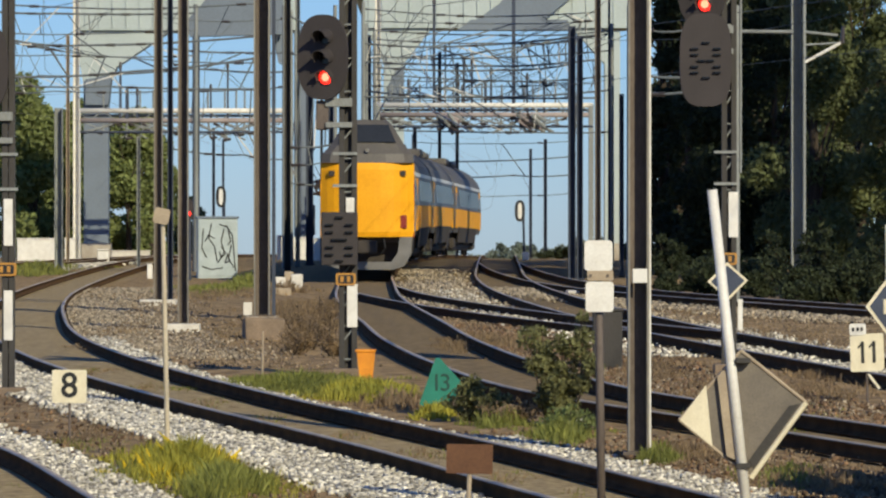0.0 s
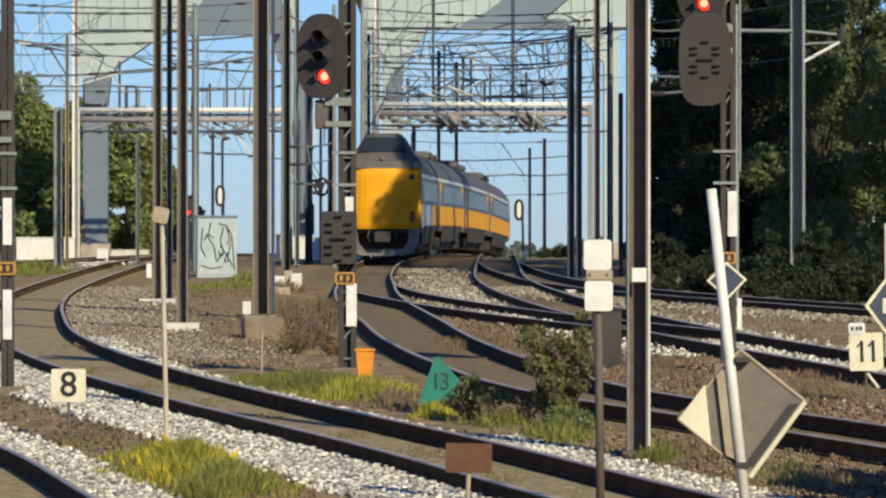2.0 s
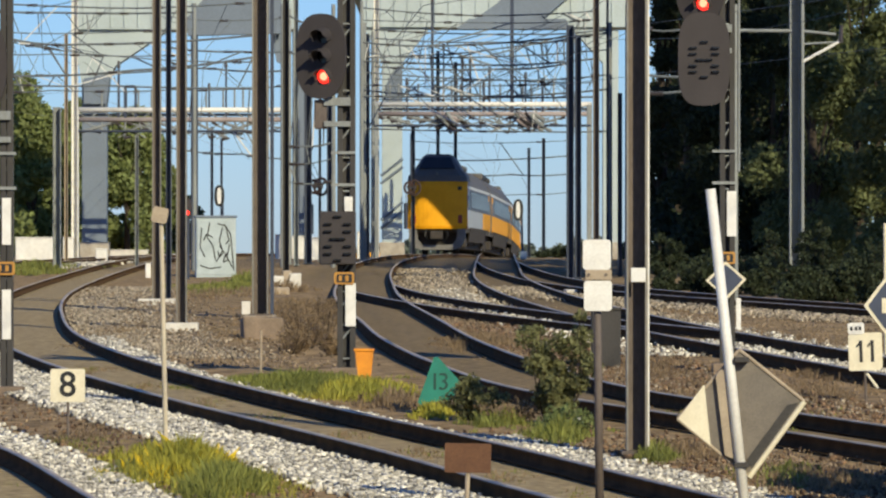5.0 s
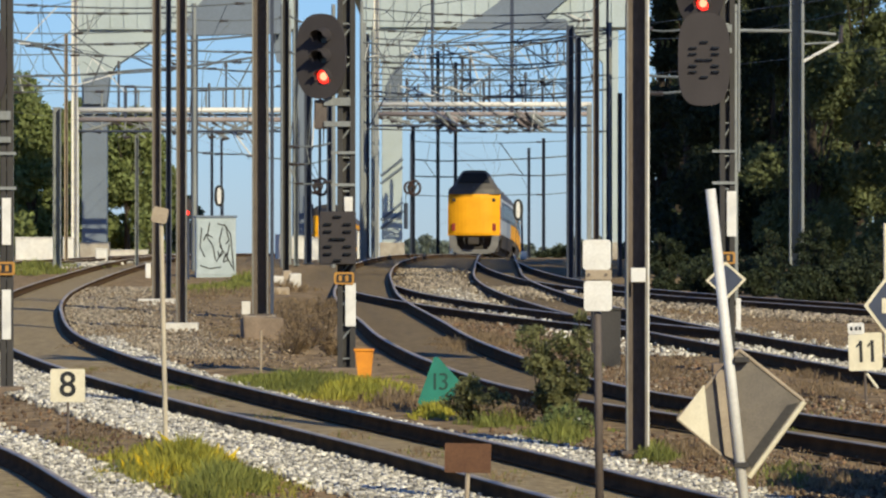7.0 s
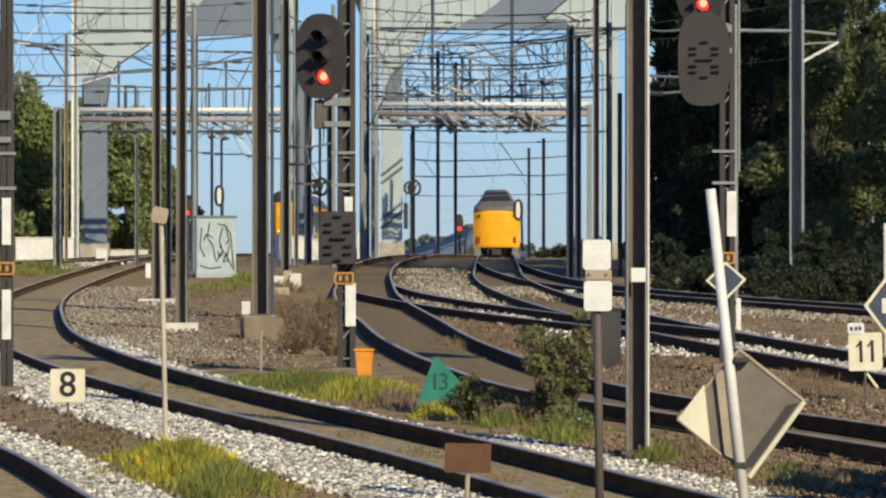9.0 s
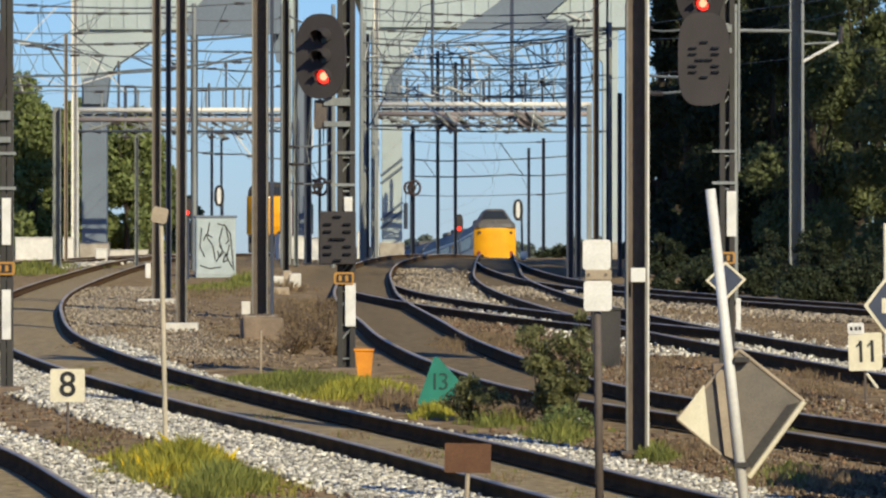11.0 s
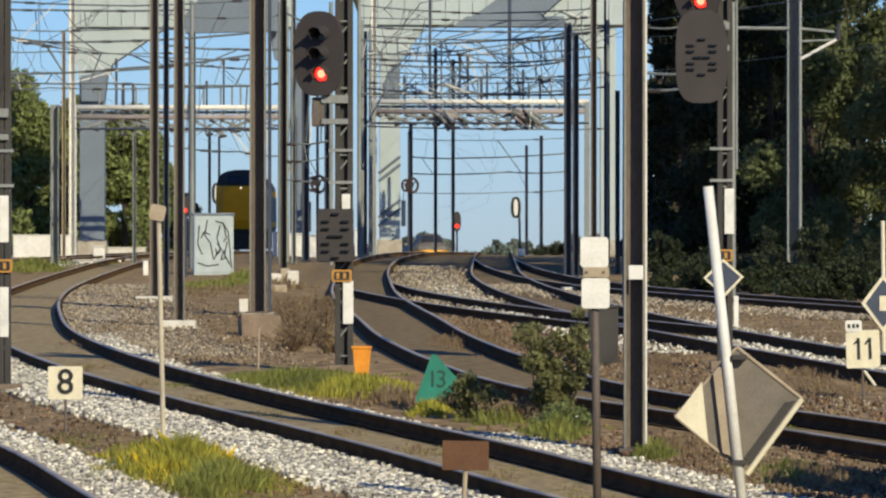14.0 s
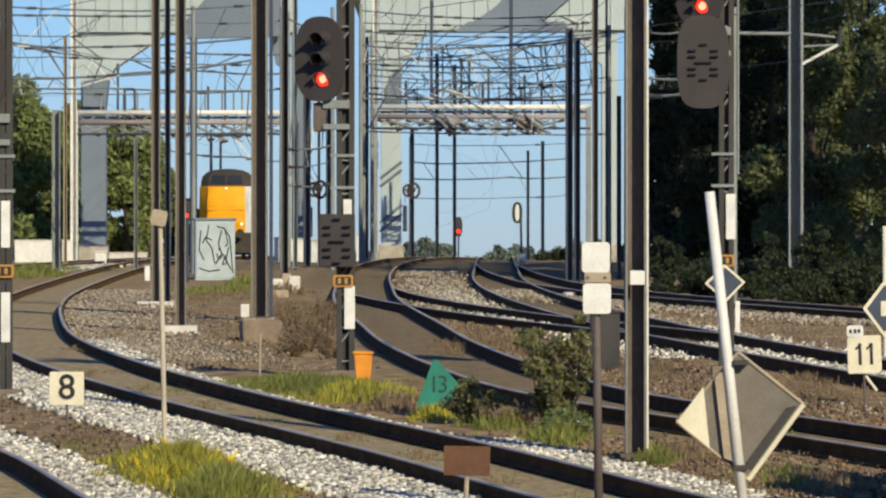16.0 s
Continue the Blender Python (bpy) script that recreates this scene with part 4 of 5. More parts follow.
def portal(px0, px1, py, label, hang, posts):
    e = thing("catenary_portal", pose(0, PY, 0), label, "portal", "catenary portals")
    x0, x1, z = gx_(px0), gx_(px1), gz_(py)
    part("top_tube", rod((x0, 0, z), (x1, 0, z), 0.115, None, 12), M_WHITE, e, "white tube", smooth=True)
    part("bottom_tube", rod((x0, 0, z - 0.42), (x1, 0, z - 0.42), 0.11, None, 10), M_RUSTTUBE, e, "rust-stained lower tube", smooth=True)
    part("feeder_cable", rod((x0, -0.1, z - 0.93), (x1, -0.1, z - 0.93), 0.05, None, 8), M_DARKMAST, e, "dark insulated feeder cable")
    part("rear_tube", rod((x0, 0.5, z - 0.2), (x1, 0.5, z - 0.2), 0.06, None, 10), M_GALV, e, smooth=True)
    n = max(3, int((x1 - x0) / 0.55))
    for i in range(n):
        a, c = x0 + (x1 - x0) * i / n, x0 + (x1 - x0) * (i + 1) / n
        part("brace", rod((a, 0, z - (0.42 if i % 2 else 0.0)), (c, 0, z - (0.0 if i % 2 else 0.42)), 0.028, None, 6), M_GALV, e)
    for px in (px0 + 3, px1 - 3):
        x = gx_(px)
        part("leg", box(x - 0.11, -0.11, 1.2, x + 0.11, 0.11, z + 0.05, 0.01), M_WHITE if px < 140 else M_GALV, e)
    rh = random.Random(int(px0))
    for px in hang:
        x = gx_(px)
        a, c, f = rh.uniform(-0.5, 0.5), rh.uniform(0.75, 1.3), rh.choice((-1, 1, 1))
        part("hanger", rod((x, 0, z - 0.4), (x + 0.3 * a, 0, z - c), 0.045, None, 6), M_GALV, e)
        part("cantilever", rod((x - 0.5 * f, 0, z - 0.55), (x + 0.9 * f, 0, z - c), rh.uniform(0.03, 0.07), None, 6), M_GALV, e)
        part("steady_arm", rod((x - 0.3 * f, 0, z - c), (x + 0.8 * f, 0, z - 0.5 + 0.2 * a), 0.025, None, 6), M_GALV, e)
        part("insulator", rod((x + 0.3 * a, 0, z - c), (x + 0.3 * a + 0.3 * f, 0, z - c + 0.05), 0.08, 0.05, 10), M_INSUL, e)
        part("insulator", rod((x - 0.5 * f, 0, z - 0.55), (x - 0.25 * f, 0, z - 0.64), 0.07, 0.05, 10), M_INSUL, e)
        part("post", rod((x, 0, z), (x, 0, z + 0.9), 0.04, None, 8), M_GALV, e)
    for px, top, w in posts:
        x = gx_(px)
        part("top_post", box(x - w, -w, z - 0.4, x + w, w, gz_(top)), M_DARKMAST, e)
        part("top_insulator", rod((x, 0, gz_(top)), (x, 0, gz_(top) + 0.3), 0.08, 0.05, 10), M_INSUL, e)
    return e


portal(132, 505, 195, "white tube catenary portal over the western tracks", (180, 222, 245, 268, 300, 365, 395, 415, 430, 460), ((210, 120, 0.05), (240, 165, 0.05), (222, 165, 0.07), (400, 120, 0.04), (370, 160, 0.04)))
main_portal = portal(662, 1046, 185, "white tube catenary portal over the main tracks", (690, 705, 740, 770, 785, 800, 815, 850, 885, 905, 925, 940, 980), ((765, 5, 0.06), (906, -10, 0.08), (818, 110, 0.05), (832, 112, 0.05), (866, 130, 0.05), (856, 155, 0.06), (808, 150, 0.05), (720, 150, 0.05), (960, 150, 0.05), (930, 140, 0.04), (785, 90, 0.03)))
for px in (792, 932):
    rc = random.Random(px)
    for i in range(26):
        a, c = px + rc.uniform(-22, 14), rc.uniform(198, 214)
        part("hanger" if i % 2 else "insulator", rod((gx_(a), rc.uniform(-0.5, 0.3), gz_(c)), (gx_(a + rc.uniform(6, 26)), rc.uniform(-0.5, 0.3), gz_(c + rc.uniform(6, 24))), 0.045 if i % 2 else 0.085, None, 8), (M_INSUL, M_RUSTTUBE, M_GALV)[i % 3], main_portal)
m = mast(gx_(135), PY - 1, 11.5, 0.27, 0.2, M_WHITE, "white painted portal leg mast")

# far masts: sideways offset, distance, height of the top
for px, y, py_top, w, mat, lab in (
        (344, 190, 62, 12, M_DARKMAST, "dark blue grey far mast"), (506, 180, -40, 11, M_POST, "dark brown far mast"), (545, 205, 120, 13, M_DARKMAST, "dark far mast"),
        (524, 200, -40, 8, M_GALV, "pale grey far mast"), (566, 215, 150, 5, M_GALV, "slim far mast"), (583, 210, 100, 9, M_DARKMAST, "dark slim far mast"),
        (650, 236, 60, 8, M_DARKMAST, "dark far mast by the bridge column"), (666, 237, -40, 10, M_WHITE, "pale far mast"), (731, 250, 220, 7, M_DARKMAST, "dark far mast carrying a signal"),
        (775, 300, 90, 6, M_DARKMAST, "dark thin far mast"), (806, 302, 110, 6, M_DARKMAST, "dark thin far mast"), (936, 275, 262, 5, M_DARKMAST, "thin far mast"),
        (962, 270, 245, 6, M_DARKMAST, "thin far mast"), (1009, 165, 45, 13, M_DARKMAST, "dark blue twin mast"), (1023, 167, 62, 11, M_DARKMAST, "dark blue twin mast"),
        (1055, 150, -40, 11, M_MAST, "dark brown mast"), (1075, 185, -40, 4, M_DARKMAST, "thin dark mast beside the bridge column"), (1097, 175, 165, 8, M_DARKMAST, "dark lattice mast"),
        (1406, 150, -40, 18, M_GALV, "grey steel mast before dark trees"), (101, 185, 190, 14, M_GALV, "pale grey mast before trees"), (242, 190, 240, 6, M_GALV, "slim mast before trees"),
        (117, 205, 60, 6, M_TAN, "slim tan mast"), (375, 345, 225, 5, M_DARKMAST, "thin dark mast"), (392, 350, 245, 4, M_DARKMAST, "thin dark mast")):
    x = (px - 784) * y / F
    mast(x, y, 2.0 + (441 - py_top) * y / F - ground_z(x, y), w * y / F, w * y / F, mat, lab + " beside the tracks")

# bracket arm of the mast before the trees, and its second tube
AX, AY = (1406 - 784) * 150 / F, 149.7
e = thing("catenary_bracket", pose(AX, AY, 0), "pale tube bracket arm on a steel mast", "bracket")
q = 150 / F
part("tube", rod((12 * q, 0, 2 + 330 * q), (80 * q, 0, 2 + 367 * q), 0.045), M_WHITE, e)
part("arm", rod((12 * q, 0, 2 + 385 * q), (72 * q, 0, 2 + 379 * q), 0.04), M_GALV, e)
part("arm", rod((12 * q, 0, 2 + 362 * q), (84 * q, 0, 2 + 366 * q), 0.03), M_GALV, e)
part("side_tube", rod((13 * q, 0, 2 + 5 * q), (13 * q, 0, 2 + 500 * q), 0.05), M_GALV, e)
part("insulator", rod((80 * q, 0, 2 + 365 * q), (82 * q, 0, 2 + 395 * q), 0.07, 0.05), M_INSUL, e)
part("arm", rod((-110 * q, 0, 2 + 386 * q), (-6 * q, 0, 2 + 385 * q), 0.05), M_GALV, e)

# low white concrete blocks and walls by the crest
for px0, px1, py0, py1, y, m in ((28, 100, 420, 458, 232, M_WHITE), (112, 131, 420, 458, 233, M_WHITE), (170, 190, 440, 462, 215, M_WHITE), (195, 262, 442, 462, 240, M_PALECONC),
                                 (487, 502, 415, 460, 235, M_WHITE), (516, 540, 418, 460, 238, M_WHITE), (632, 646, 410, 456, 240, M_WHITE), (660, 668, 420, 456, 240, M_WHITE), (552, 566, 420, 455, 230, M_WHITE)):
    k = y / F
    x0, x1 = (px0 - 784) * k, (px1 - 784) * k
    e = thing("concrete_block", pose((x0 + x1) / 2, y, ground_z((x0 + x1) / 2, y)), "low pale concrete block wall near the crest", "block", "concrete blocks")
    zt = 2 + (441 - py0) * k - ground_z((x0 + x1) / 2, y)
    part("body", box(-(x1 - x0) / 2, -0.3, -0.2, (x1 - x0) / 2, 0.3, zt - 0.05, 0.03), m, e)
    part("coping", box(-(x1 - x0) / 2 - 0.02, -0.34, zt - 0.05, (x1 - x0) / 2 + 0.02, 0.34, zt, 0.015), m, e)


def dwarf(px, py, y, base, label):
    """Small far signal: white oval front with a black rim on a thin post."""
    k = y / F
    x = (px - 784) * k
    z = ground_z(x, y)
    e = thing("dwarf_signal", pose(x, y, z), label, "signal", "small far signals")
    zc = 2 + (441 - py) * k - z
    part("post", rod((8 * k, 0.05, -0.1), (6 * k, 0.05, zc), 0.05), M_DARKMAST, e)
    part("board", slab(oval(18 * k, 38 * k), 0.08), M_INK, e).matrix_basis = pose(0, 0, zc)
    part("front", slab(oval(7.5 * k, 29 * k), 0.03), M_WHITE, e, "white front plate").matrix_basis = pose(0, -0.06, zc)
    part("foot_box", box(4 * k, -0.1, 0, 16 * k, 0.1, 0.35, 0.03), M_WHITE, e)


dwarf(917, 372, 232, 440, "small far signal with white oval plate")
dwarf(388, 347, 338, 440, "small far signal above the cabinet")


def stop_lamp(px, py, y, label, lit=True):
    k = y / F
    x = (px - 784) * k
    z = min(ground_z(x, y), 2 + (441 - py) * k - 1.0)
    zc = 2 + (441 - py) * k - z
    e = thing("stop_signal", pose(x, y, z), label, "signal", "small far signals")
    part("post", rod((0, 0.06, -0.1), (0, 0.06, zc), 0.06), M_DARKMAST, e)
    part("board", slab(oval(14 * k, 36 * k), 0.08), M_BLACK, e).matrix_basis = pose(0, 0, zc + 8 * k)
    if lit:
        part("lens", rod((0, -0.05, zc), (0, -0.08, zc), 3.6 * k, None, 14), M_REDLIT, e, "lit red lens")


stop_lamp(813, 405, 345, "far railway signal showing red")
stop_lamp(332, 377, 170, "small railway signal showing red beside the cabinet")



def tension_wheel(px, py, y):
    """Pair of spoked balance-weight wheels with their hanging weights on a far mast."""
    k = y / F
    x, z = (px - 784) * k, 2 + (441 - py) * k
    e = thing("tension_wheel", pose(x, y - 0.25, z), "red brown spoked wheels tensioning the wires on a mast", "tension wheel")
    for dx, r in ((-0.14, 0.21), (0.12, 0.27)):
        pts = [(dx + r * math.cos(a), 0.05 * dx, r * 1.25 * math.sin(a)) for a in [2 * math.pi * i / 16 for i in range(17)]]
        w = part("wheel_rim", tube(pts, 0.055, 6), M_WHEELRED, e)
        for i in range(3):
            p = pts[2 + 5 * i]
            part("spoke", rod((dx, 0.05 * dx, 0), p, 0.03, None, 6), M_WHEELRED, w)
        part("hub", rod((dx, -0.1, 0), (dx, 0.14, 0), 0.09, None, 12), M_INSUL, w)
    part("bracket", box(-0.06, 0.0, -0.06, 0.06, 1.4, 0.06, 0.01), M_DARKMAST, e)
    part("weight_stack", rod((-0.28, 0, -1.9), (-0.28, 0, -0.7), 0.10, None, 12), M_DARKMAST, e)
    part("weight_wire", rod((-0.28, 0, -0.7), (-0.28, 0, 0.0), 0.02, None, 6), M_WIRE, e)


tension_wheel(729, 333, 249.5)
tension_wheel(563, 331, 214.6)

# ---- wires ----


def wire(points, r, label, sag=0.0):
    """One continuous wire swept through the points, hanging a little between them."""
    pts = []
    for a, c in zip(points, points[1:]):
        a, c = Vector(a), Vector(c)
        for i in range(6):
            t = i / 6
            p = a.lerp(c, t)
            p.z -= sag * 4 * t * (1 - t)
            pts.append(p)
    pts.append(Vector(points[-1]))
    bm = bmesh.new()
    rings = []
    for i, p in enumerate(pts):
        d = (pts[min(i + 1, len(pts) - 1)] - pts[max(i - 1, 0)]).normalized()
        u = d.orthogonal().normalized() if abs(d.z) > 0.9 else d.cross(Vector((0, 0, 1))).normalized()
        v = d.cross(u)
        rings.append([bm.verts.new(p + r * (u * math.cos(k * 1.2566) + v * math.sin(k * 1.2566))) for k in range(5)])
    for a, c in zip(rings, rings[1:]):
        for k in range(5):
            bm.faces.new((a[k], a[(k + 1) % 5], c[(k + 1) % 5], c[k]))
    bm.faces.new(rings[0][::-1])
    bm.faces.new(rings[-1])
    bmesh.ops.recalc_face_normals(bm, faces=bm.faces)
    return tagged(part("overhead_wire", bm, M_WIRE), label, "wire", "overhead wires"), pts


for fn, lo, hi in ((T1, 45, 330), (T2, 45, 420), (T3, 55, 335), (T0, 45, 255), (T4, 105, 200)):
    ys = list(np.arange(lo, hi, 42.0)) + [hi]
    for dz, r, sag, lab in ((5.45, 0.0065, 0.0, "contact wire over the track"), (6.75, 0.0065, 0.55, "sagging catenary wire over the track")):
        wire([(float(fn(y)) + 0.2 * (-1) ** i, y, float(level(fn(y), y)) + dz) for i, y in enumerate(ys)], r, lab, sag)
rs = random.Random(21)


def head_span(y, px0, px1, levels, drops, label):
    """Cross-span wires between two slim end poles, with droppers from wire to wire and insulators. levels: heights at both ends."""
    k = y / F
    x0, x1 = (px0 - 784) * k, (px1 - 784) * k
    e = thing("head_span", pose(0, y, 0), label, "head span", "head spans")
    lo = ground_z(x0, y)
    top = 2 + (441 - min(min(a, b) for a, b in levels) + 12) * k
    for x in (x0, x1):
        part("end_pole", rod((x, 0, lo - 0.3), (x, 0, top), 0.085, 0.07, 8), M_GALV, e)
    lines = []
    for a, b in levels:
        z0, z1 = 2 + (441 - a) * k, 2 + (441 - b) * k
        f = rs.uniform(0.25, 0.75)
        w, pts = wire([(x0, 0, z0), (x0 + f * (x1 - x0), 0, z0 + f * (z1 - z0) + rs.uniform(-0.3, 0.04)), (x1, 0, z1)], rs.choice((0.022, 0.03, 0.038)), "", rs.uniform(0.02, 0.09))
        w.name, w.parent = "wire", e
        for key in ("category", "group"):
            del w[key]
        lines.append((z0, z1, pts))
        for p in rs.sample(pts[1:-1], 3 if drops > 10 else 1):
            bm = rod((-0.16, 0, 0), (0.16, 0, 0), 0.035, None, 8)
            for j in range(5):
                bm = rod((-0.14 + 0.065 * j, 0, 0), (-0.11 + 0.065 * j, 0, 0), 0.062, 0.05, 10, bm)
            part("insulator", bm, M_INSUL, e, "brown ribbed insulator").location = p

    def on(i, t):
        pts = lines[i][2]
        f = t * (len(pts) - 1)
        j = min(int(f), len(pts) - 2)
        return pts[j].lerp(pts[j + 1], f - j)

    for i in range(drops):
        a = rs.randrange(len(lines) - 1)
        t = rs.uniform(0.03, 0.97)
        c = min(len(lines) - 1, a + rs.choice((1, 1, 2)))
        u = min(0.99, max(0.01, t + rs.choice((0, 0, 0, 0.02, -0.03, 0.05, 0.12, -0.14))))
        part("dropper", rod(on(a, t), on(c, u), rs.choice((0.012, 0.014, 0.02, 0.03)), None, 5), rs.choice((M_WIRE, M_WIRE, M_WIRE, M_GALV, M_DARKMAST, M_WHITE)), e)
    return e


head_span(188, -30, 344, ((18, 22), (55, 52), (92, 97), (126, 120), (160, 157)), 30, "head span of wires over the western tracks")
head_span(176, 20, 460, ((8, 4), (70, 62), (75, 110), (135, 100), (150, 156)), 22, "head span with slanting wires between masts")
head_span(205, 300, 512, ((30, 28), (85, 90), (110, 125), (157, 150), (230, 224), (262, 280)), 22, "head span between the middle masts")
head_span(206.5, 640, 1056, ((14, 20), (36, 34), (75, 60), (108, 104), (150, 146), (170, 172)), 70, "head span of wires over the main tracks")
head_span(211.5, 645, 1080, ((52, 52), (92, 88), (102, 58), (128, 132), (160, 158), (228, 232)), 60, "head span with droppers over the main tracks")
head_span(216, 660, 1009, ((68, 72), (118, 112), (140, 145), (176, 170)), 44, "far head span over the main tracks")
head_span(303, 728, 1010, ((250, 249), (282, 276), (312, 308), (346, 340)), 5, "low far head span near the crest")
head_span(196, 500, 590, ((20, 45), (90, 84), (255, 252), (285, 280), (320, 318)), 14, "short head span beside the bridge column")
head_span(121, 1112, 1300, ((42, 20), (128, 132), (146, 148)), 2, "short span between mast and signal")

for px, y, w, h, m in ((464, 95.0, 0.70, 0.36, M_BROWNCONC), (492, 146, 0.30, 0.36, M_PALECONC), (508, 148, 0.26, 0.5, M_TAN), (522, 144, 0.32, 0.42, M_PALECONC), (498, 138, 0.4, 0.16, M_TAN), (262, 175, 0.18, 0.45, M_WHITE), (1018, 63, 0.13, 0.07, M_WHITE), (1015, 138, 0.45, 0.10, M_PALECONC), (808, 133, 0.6, 0.05, M_TAN), (875, 142, 0.5, 0.04, M_PALECONC)):
    x = (px - 784) * y / F
    e = thing("concrete_lump", pose(x, y, ground_z(x, y), 0, 0, px % 9), "small weathered concrete lump on the ground", "concrete lump", "concrete lumps")
    bm = box(-w / 2, -w / 2, -0.1, w / 2, w / 2, h, min(w, h) * 0.12)
    for v in bm.verts:
        v.co += 0.06 * w * noise.noise_vector(v.co * 5 + Vector((px, 0, 0)))
    part("body", bm, m, e)

e = thing("wooden_stake", pose(at(-323, 77), 77, ground_z(at(-323, 77), 77)), "thin weathered wooden stake in the ground", "stake")
part("stake", rod((0, 0, -0.1), (0.01, 0, 0.66), 0.018, 0.014, 7), M_TAN, e)

# ---- trees, bushes, grass ----
dark = "tall dark green leafy tree beside the tracks"
# Several rear trees, mostly hidden, are placed to shade the passing train.
for i, (px, y, h, sp, n) in enumerate(((1172, 186, 14, 1.5, 9000), (1200, 196, 18.5, 1.9, 10000), (1205, 189.5, 18.5, 1.7, 9000), (1217, 206, 18.5, 2.3, 9000), (1222, 182, 17.0, 2.0, 12000), (1290, 176, 12.5, 2.2, 11000), (1360, 180, 13, 2.2, 11000), (1440, 172, 12.5, 2.3, 11000),
                                       (1520, 174, 12.5, 2.2, 11000), (1600, 168, 12.5, 2.2, 9000), (1250, 195, 18.0, 2.4, 9000), (1400, 196, 14.5, 2.6, 9000), (1350, 204, 15, 2.8, 9000), (1335, 212, 13.5, 2.8, 11000), (1420, 211, 12, 2.8, 9000), (1560, 190, 14, 2.4, 8000), (1490, 206, 15, 2.8, 9000))):
    tree((px - 784) * y / F, y, h, sp, int(n * 1.9), 0.095, M_LEAFSHADE if px < 1400 else M_LEAF, dark, 40 + i, low=0.03)
# Undergrowth takes the same leaves with shade put into their colour.
for i, (px, y) in enumerate(((1195, 143), (1245, 140), (1300, 138), (1350, 134), (1400, 131), (1450, 127), (1500, 124), (1550, 121), (1600, 118), (1180, 152), (1270, 150), (1360, 148), (1450, 146), (1540, 143))):
    bush((px - 784) * y / F, y, 0.55 + 0.35 * (i * 7 % 5) * 0.8 + (0.7 if i > 8 else 0), 1.3 + 0.4 * (i % 3), 2600, 0.055, M_LEAFSHADE, "undergrowth at the feet of trees, coloured for deep shade", 120 + i)
# Trees beyond the right edge of view, added only for their shade.
for i, (x, y, h) in enumerate(((17.5, 120.5, 10.5), (16.0, 128.5, 10.5), (19.5, 113.0, 10.0), (16.2, 161.0, 20.0), (16.9, 154.0, 19.0))):
    tree(x, y, h, 2.6, 9000, 0.16, M_LEAF, "unseen leafy tree added to shade the undergrowth and tree wall", 200 + i, low=0.03)
# Shrubs outside the view, placed for the shadow they cast on this gravel.
for i, (x, y, w) in enumerate(((4.75, 45.0, 1.7), (5.2, 43.2, 1.7), (5.15, 47.4, 1.7), (5.2, 49.4, 1.6), (5.25, 51.0, 1.2))):
    bush(x, y, 2.5, w, 9000, 0.08, M_LEAFSHADE, "dense leafy shrub shading the trackside gravel", 140 + i)
for i, (px, y, h, sp, n) in enumerate(((60, 262, 8.2, 2.4, 8000), (20, 268, 9.0, 2.4, 7000), (110, 270, 7.6, 1.9, 6000), (225, 276, 7.6, 2.2, 8000), (265, 286, 6.2, 1.8, 5000), (-40, 255, 9, 2.6, 5000), (170, 290, 7, 2.2, 5000))):
    tree((px - 784) * y / F, y, h, sp, int(n * 1.6), 0.15, M_LEAF2, "yellow green leafy tree behind the tracks", 60 + i, low=0.05)
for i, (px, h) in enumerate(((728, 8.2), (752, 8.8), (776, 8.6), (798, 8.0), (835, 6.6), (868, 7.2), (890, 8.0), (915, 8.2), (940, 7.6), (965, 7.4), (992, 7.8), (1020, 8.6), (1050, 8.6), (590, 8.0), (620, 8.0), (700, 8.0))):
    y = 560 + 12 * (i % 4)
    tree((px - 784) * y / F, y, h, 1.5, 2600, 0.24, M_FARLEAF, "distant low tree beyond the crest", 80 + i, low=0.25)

for px, y, h, sp in ((296, 300, 4.4, 0.9), (322, 303, 3.7, 0.9), (343, 306, 2.9, 0.8)):
    tree((px - 784) * y / F, y, h, sp, 4000, 0.10, M_LEAF, "low dark green tree behind the relay cabinet", 330 + px, low=0.05)
bush((978 - 784) * 63.0 / F, 63.0, 2.0, 1.0, 5200, 0.034, M_BUSH, "leafy dark green bush among ballast weeds", 5)
for y in (49.5, 53.0, 56.5, 60.0, 64.0, 68.0, 73.0, 79.0):
    for mat, n, lab in ((M_DRY, 420, "thin dry weeds between the rails"), (M_GRASSG, 130, "thin green weeds between the rails")):
        blades("grass", n, float(T1(y)), y, 0.4, 2.0, 0.075, mat, lab, width=0.006, seed=int(y * 7) + n, lean=0.3)
for px, y, h in ((962, 256, 0.42), (985, 254, 0.62), (1008, 252, 0.8), (1036, 250, 0.85), (1062, 248, 0.8), (1110, 246, 1.0), (1140, 244, 1.1)):
    bush((px - 784) * y / F, y, h, 1.1, 1500, 0.06, M_LEAFSHADE, "dark low scrub at the crest beside the line", 300 + px)
bush((838 - 784) * 64.0 / F, 64.0, 0.62, 0.72, 2200, 0.028, M_BUSH, "low dark green bush beside a green marker", 6)
bush((1010 - 784) * 60.5 / F, 60.5, 0.42, 0.75, 1300, 0.026, M_LEAF2, "low yellow green weeds", 7)
for i, (px, y, h, w) in enumerate(((515, 87, 0.55, 0.8), (545, 89, 0.8, 0.9), (575, 92, 0.9, 0.8), (530, 96, 0.8, 1.0), (565, 104, 0.7, 1.0), (590, 86, 0.5, 0.5))):
    bush((px - 784) * y / F, y, h, w, 2600, 0.016, M_DRY, "dry brown brushwood beside the signal", 160 + i)
bush((900 - 784) * 63 / F, 63, 0.45, 0.8, 900, 0.02, M_DRY, "dry brown weeds between bushes", 12)

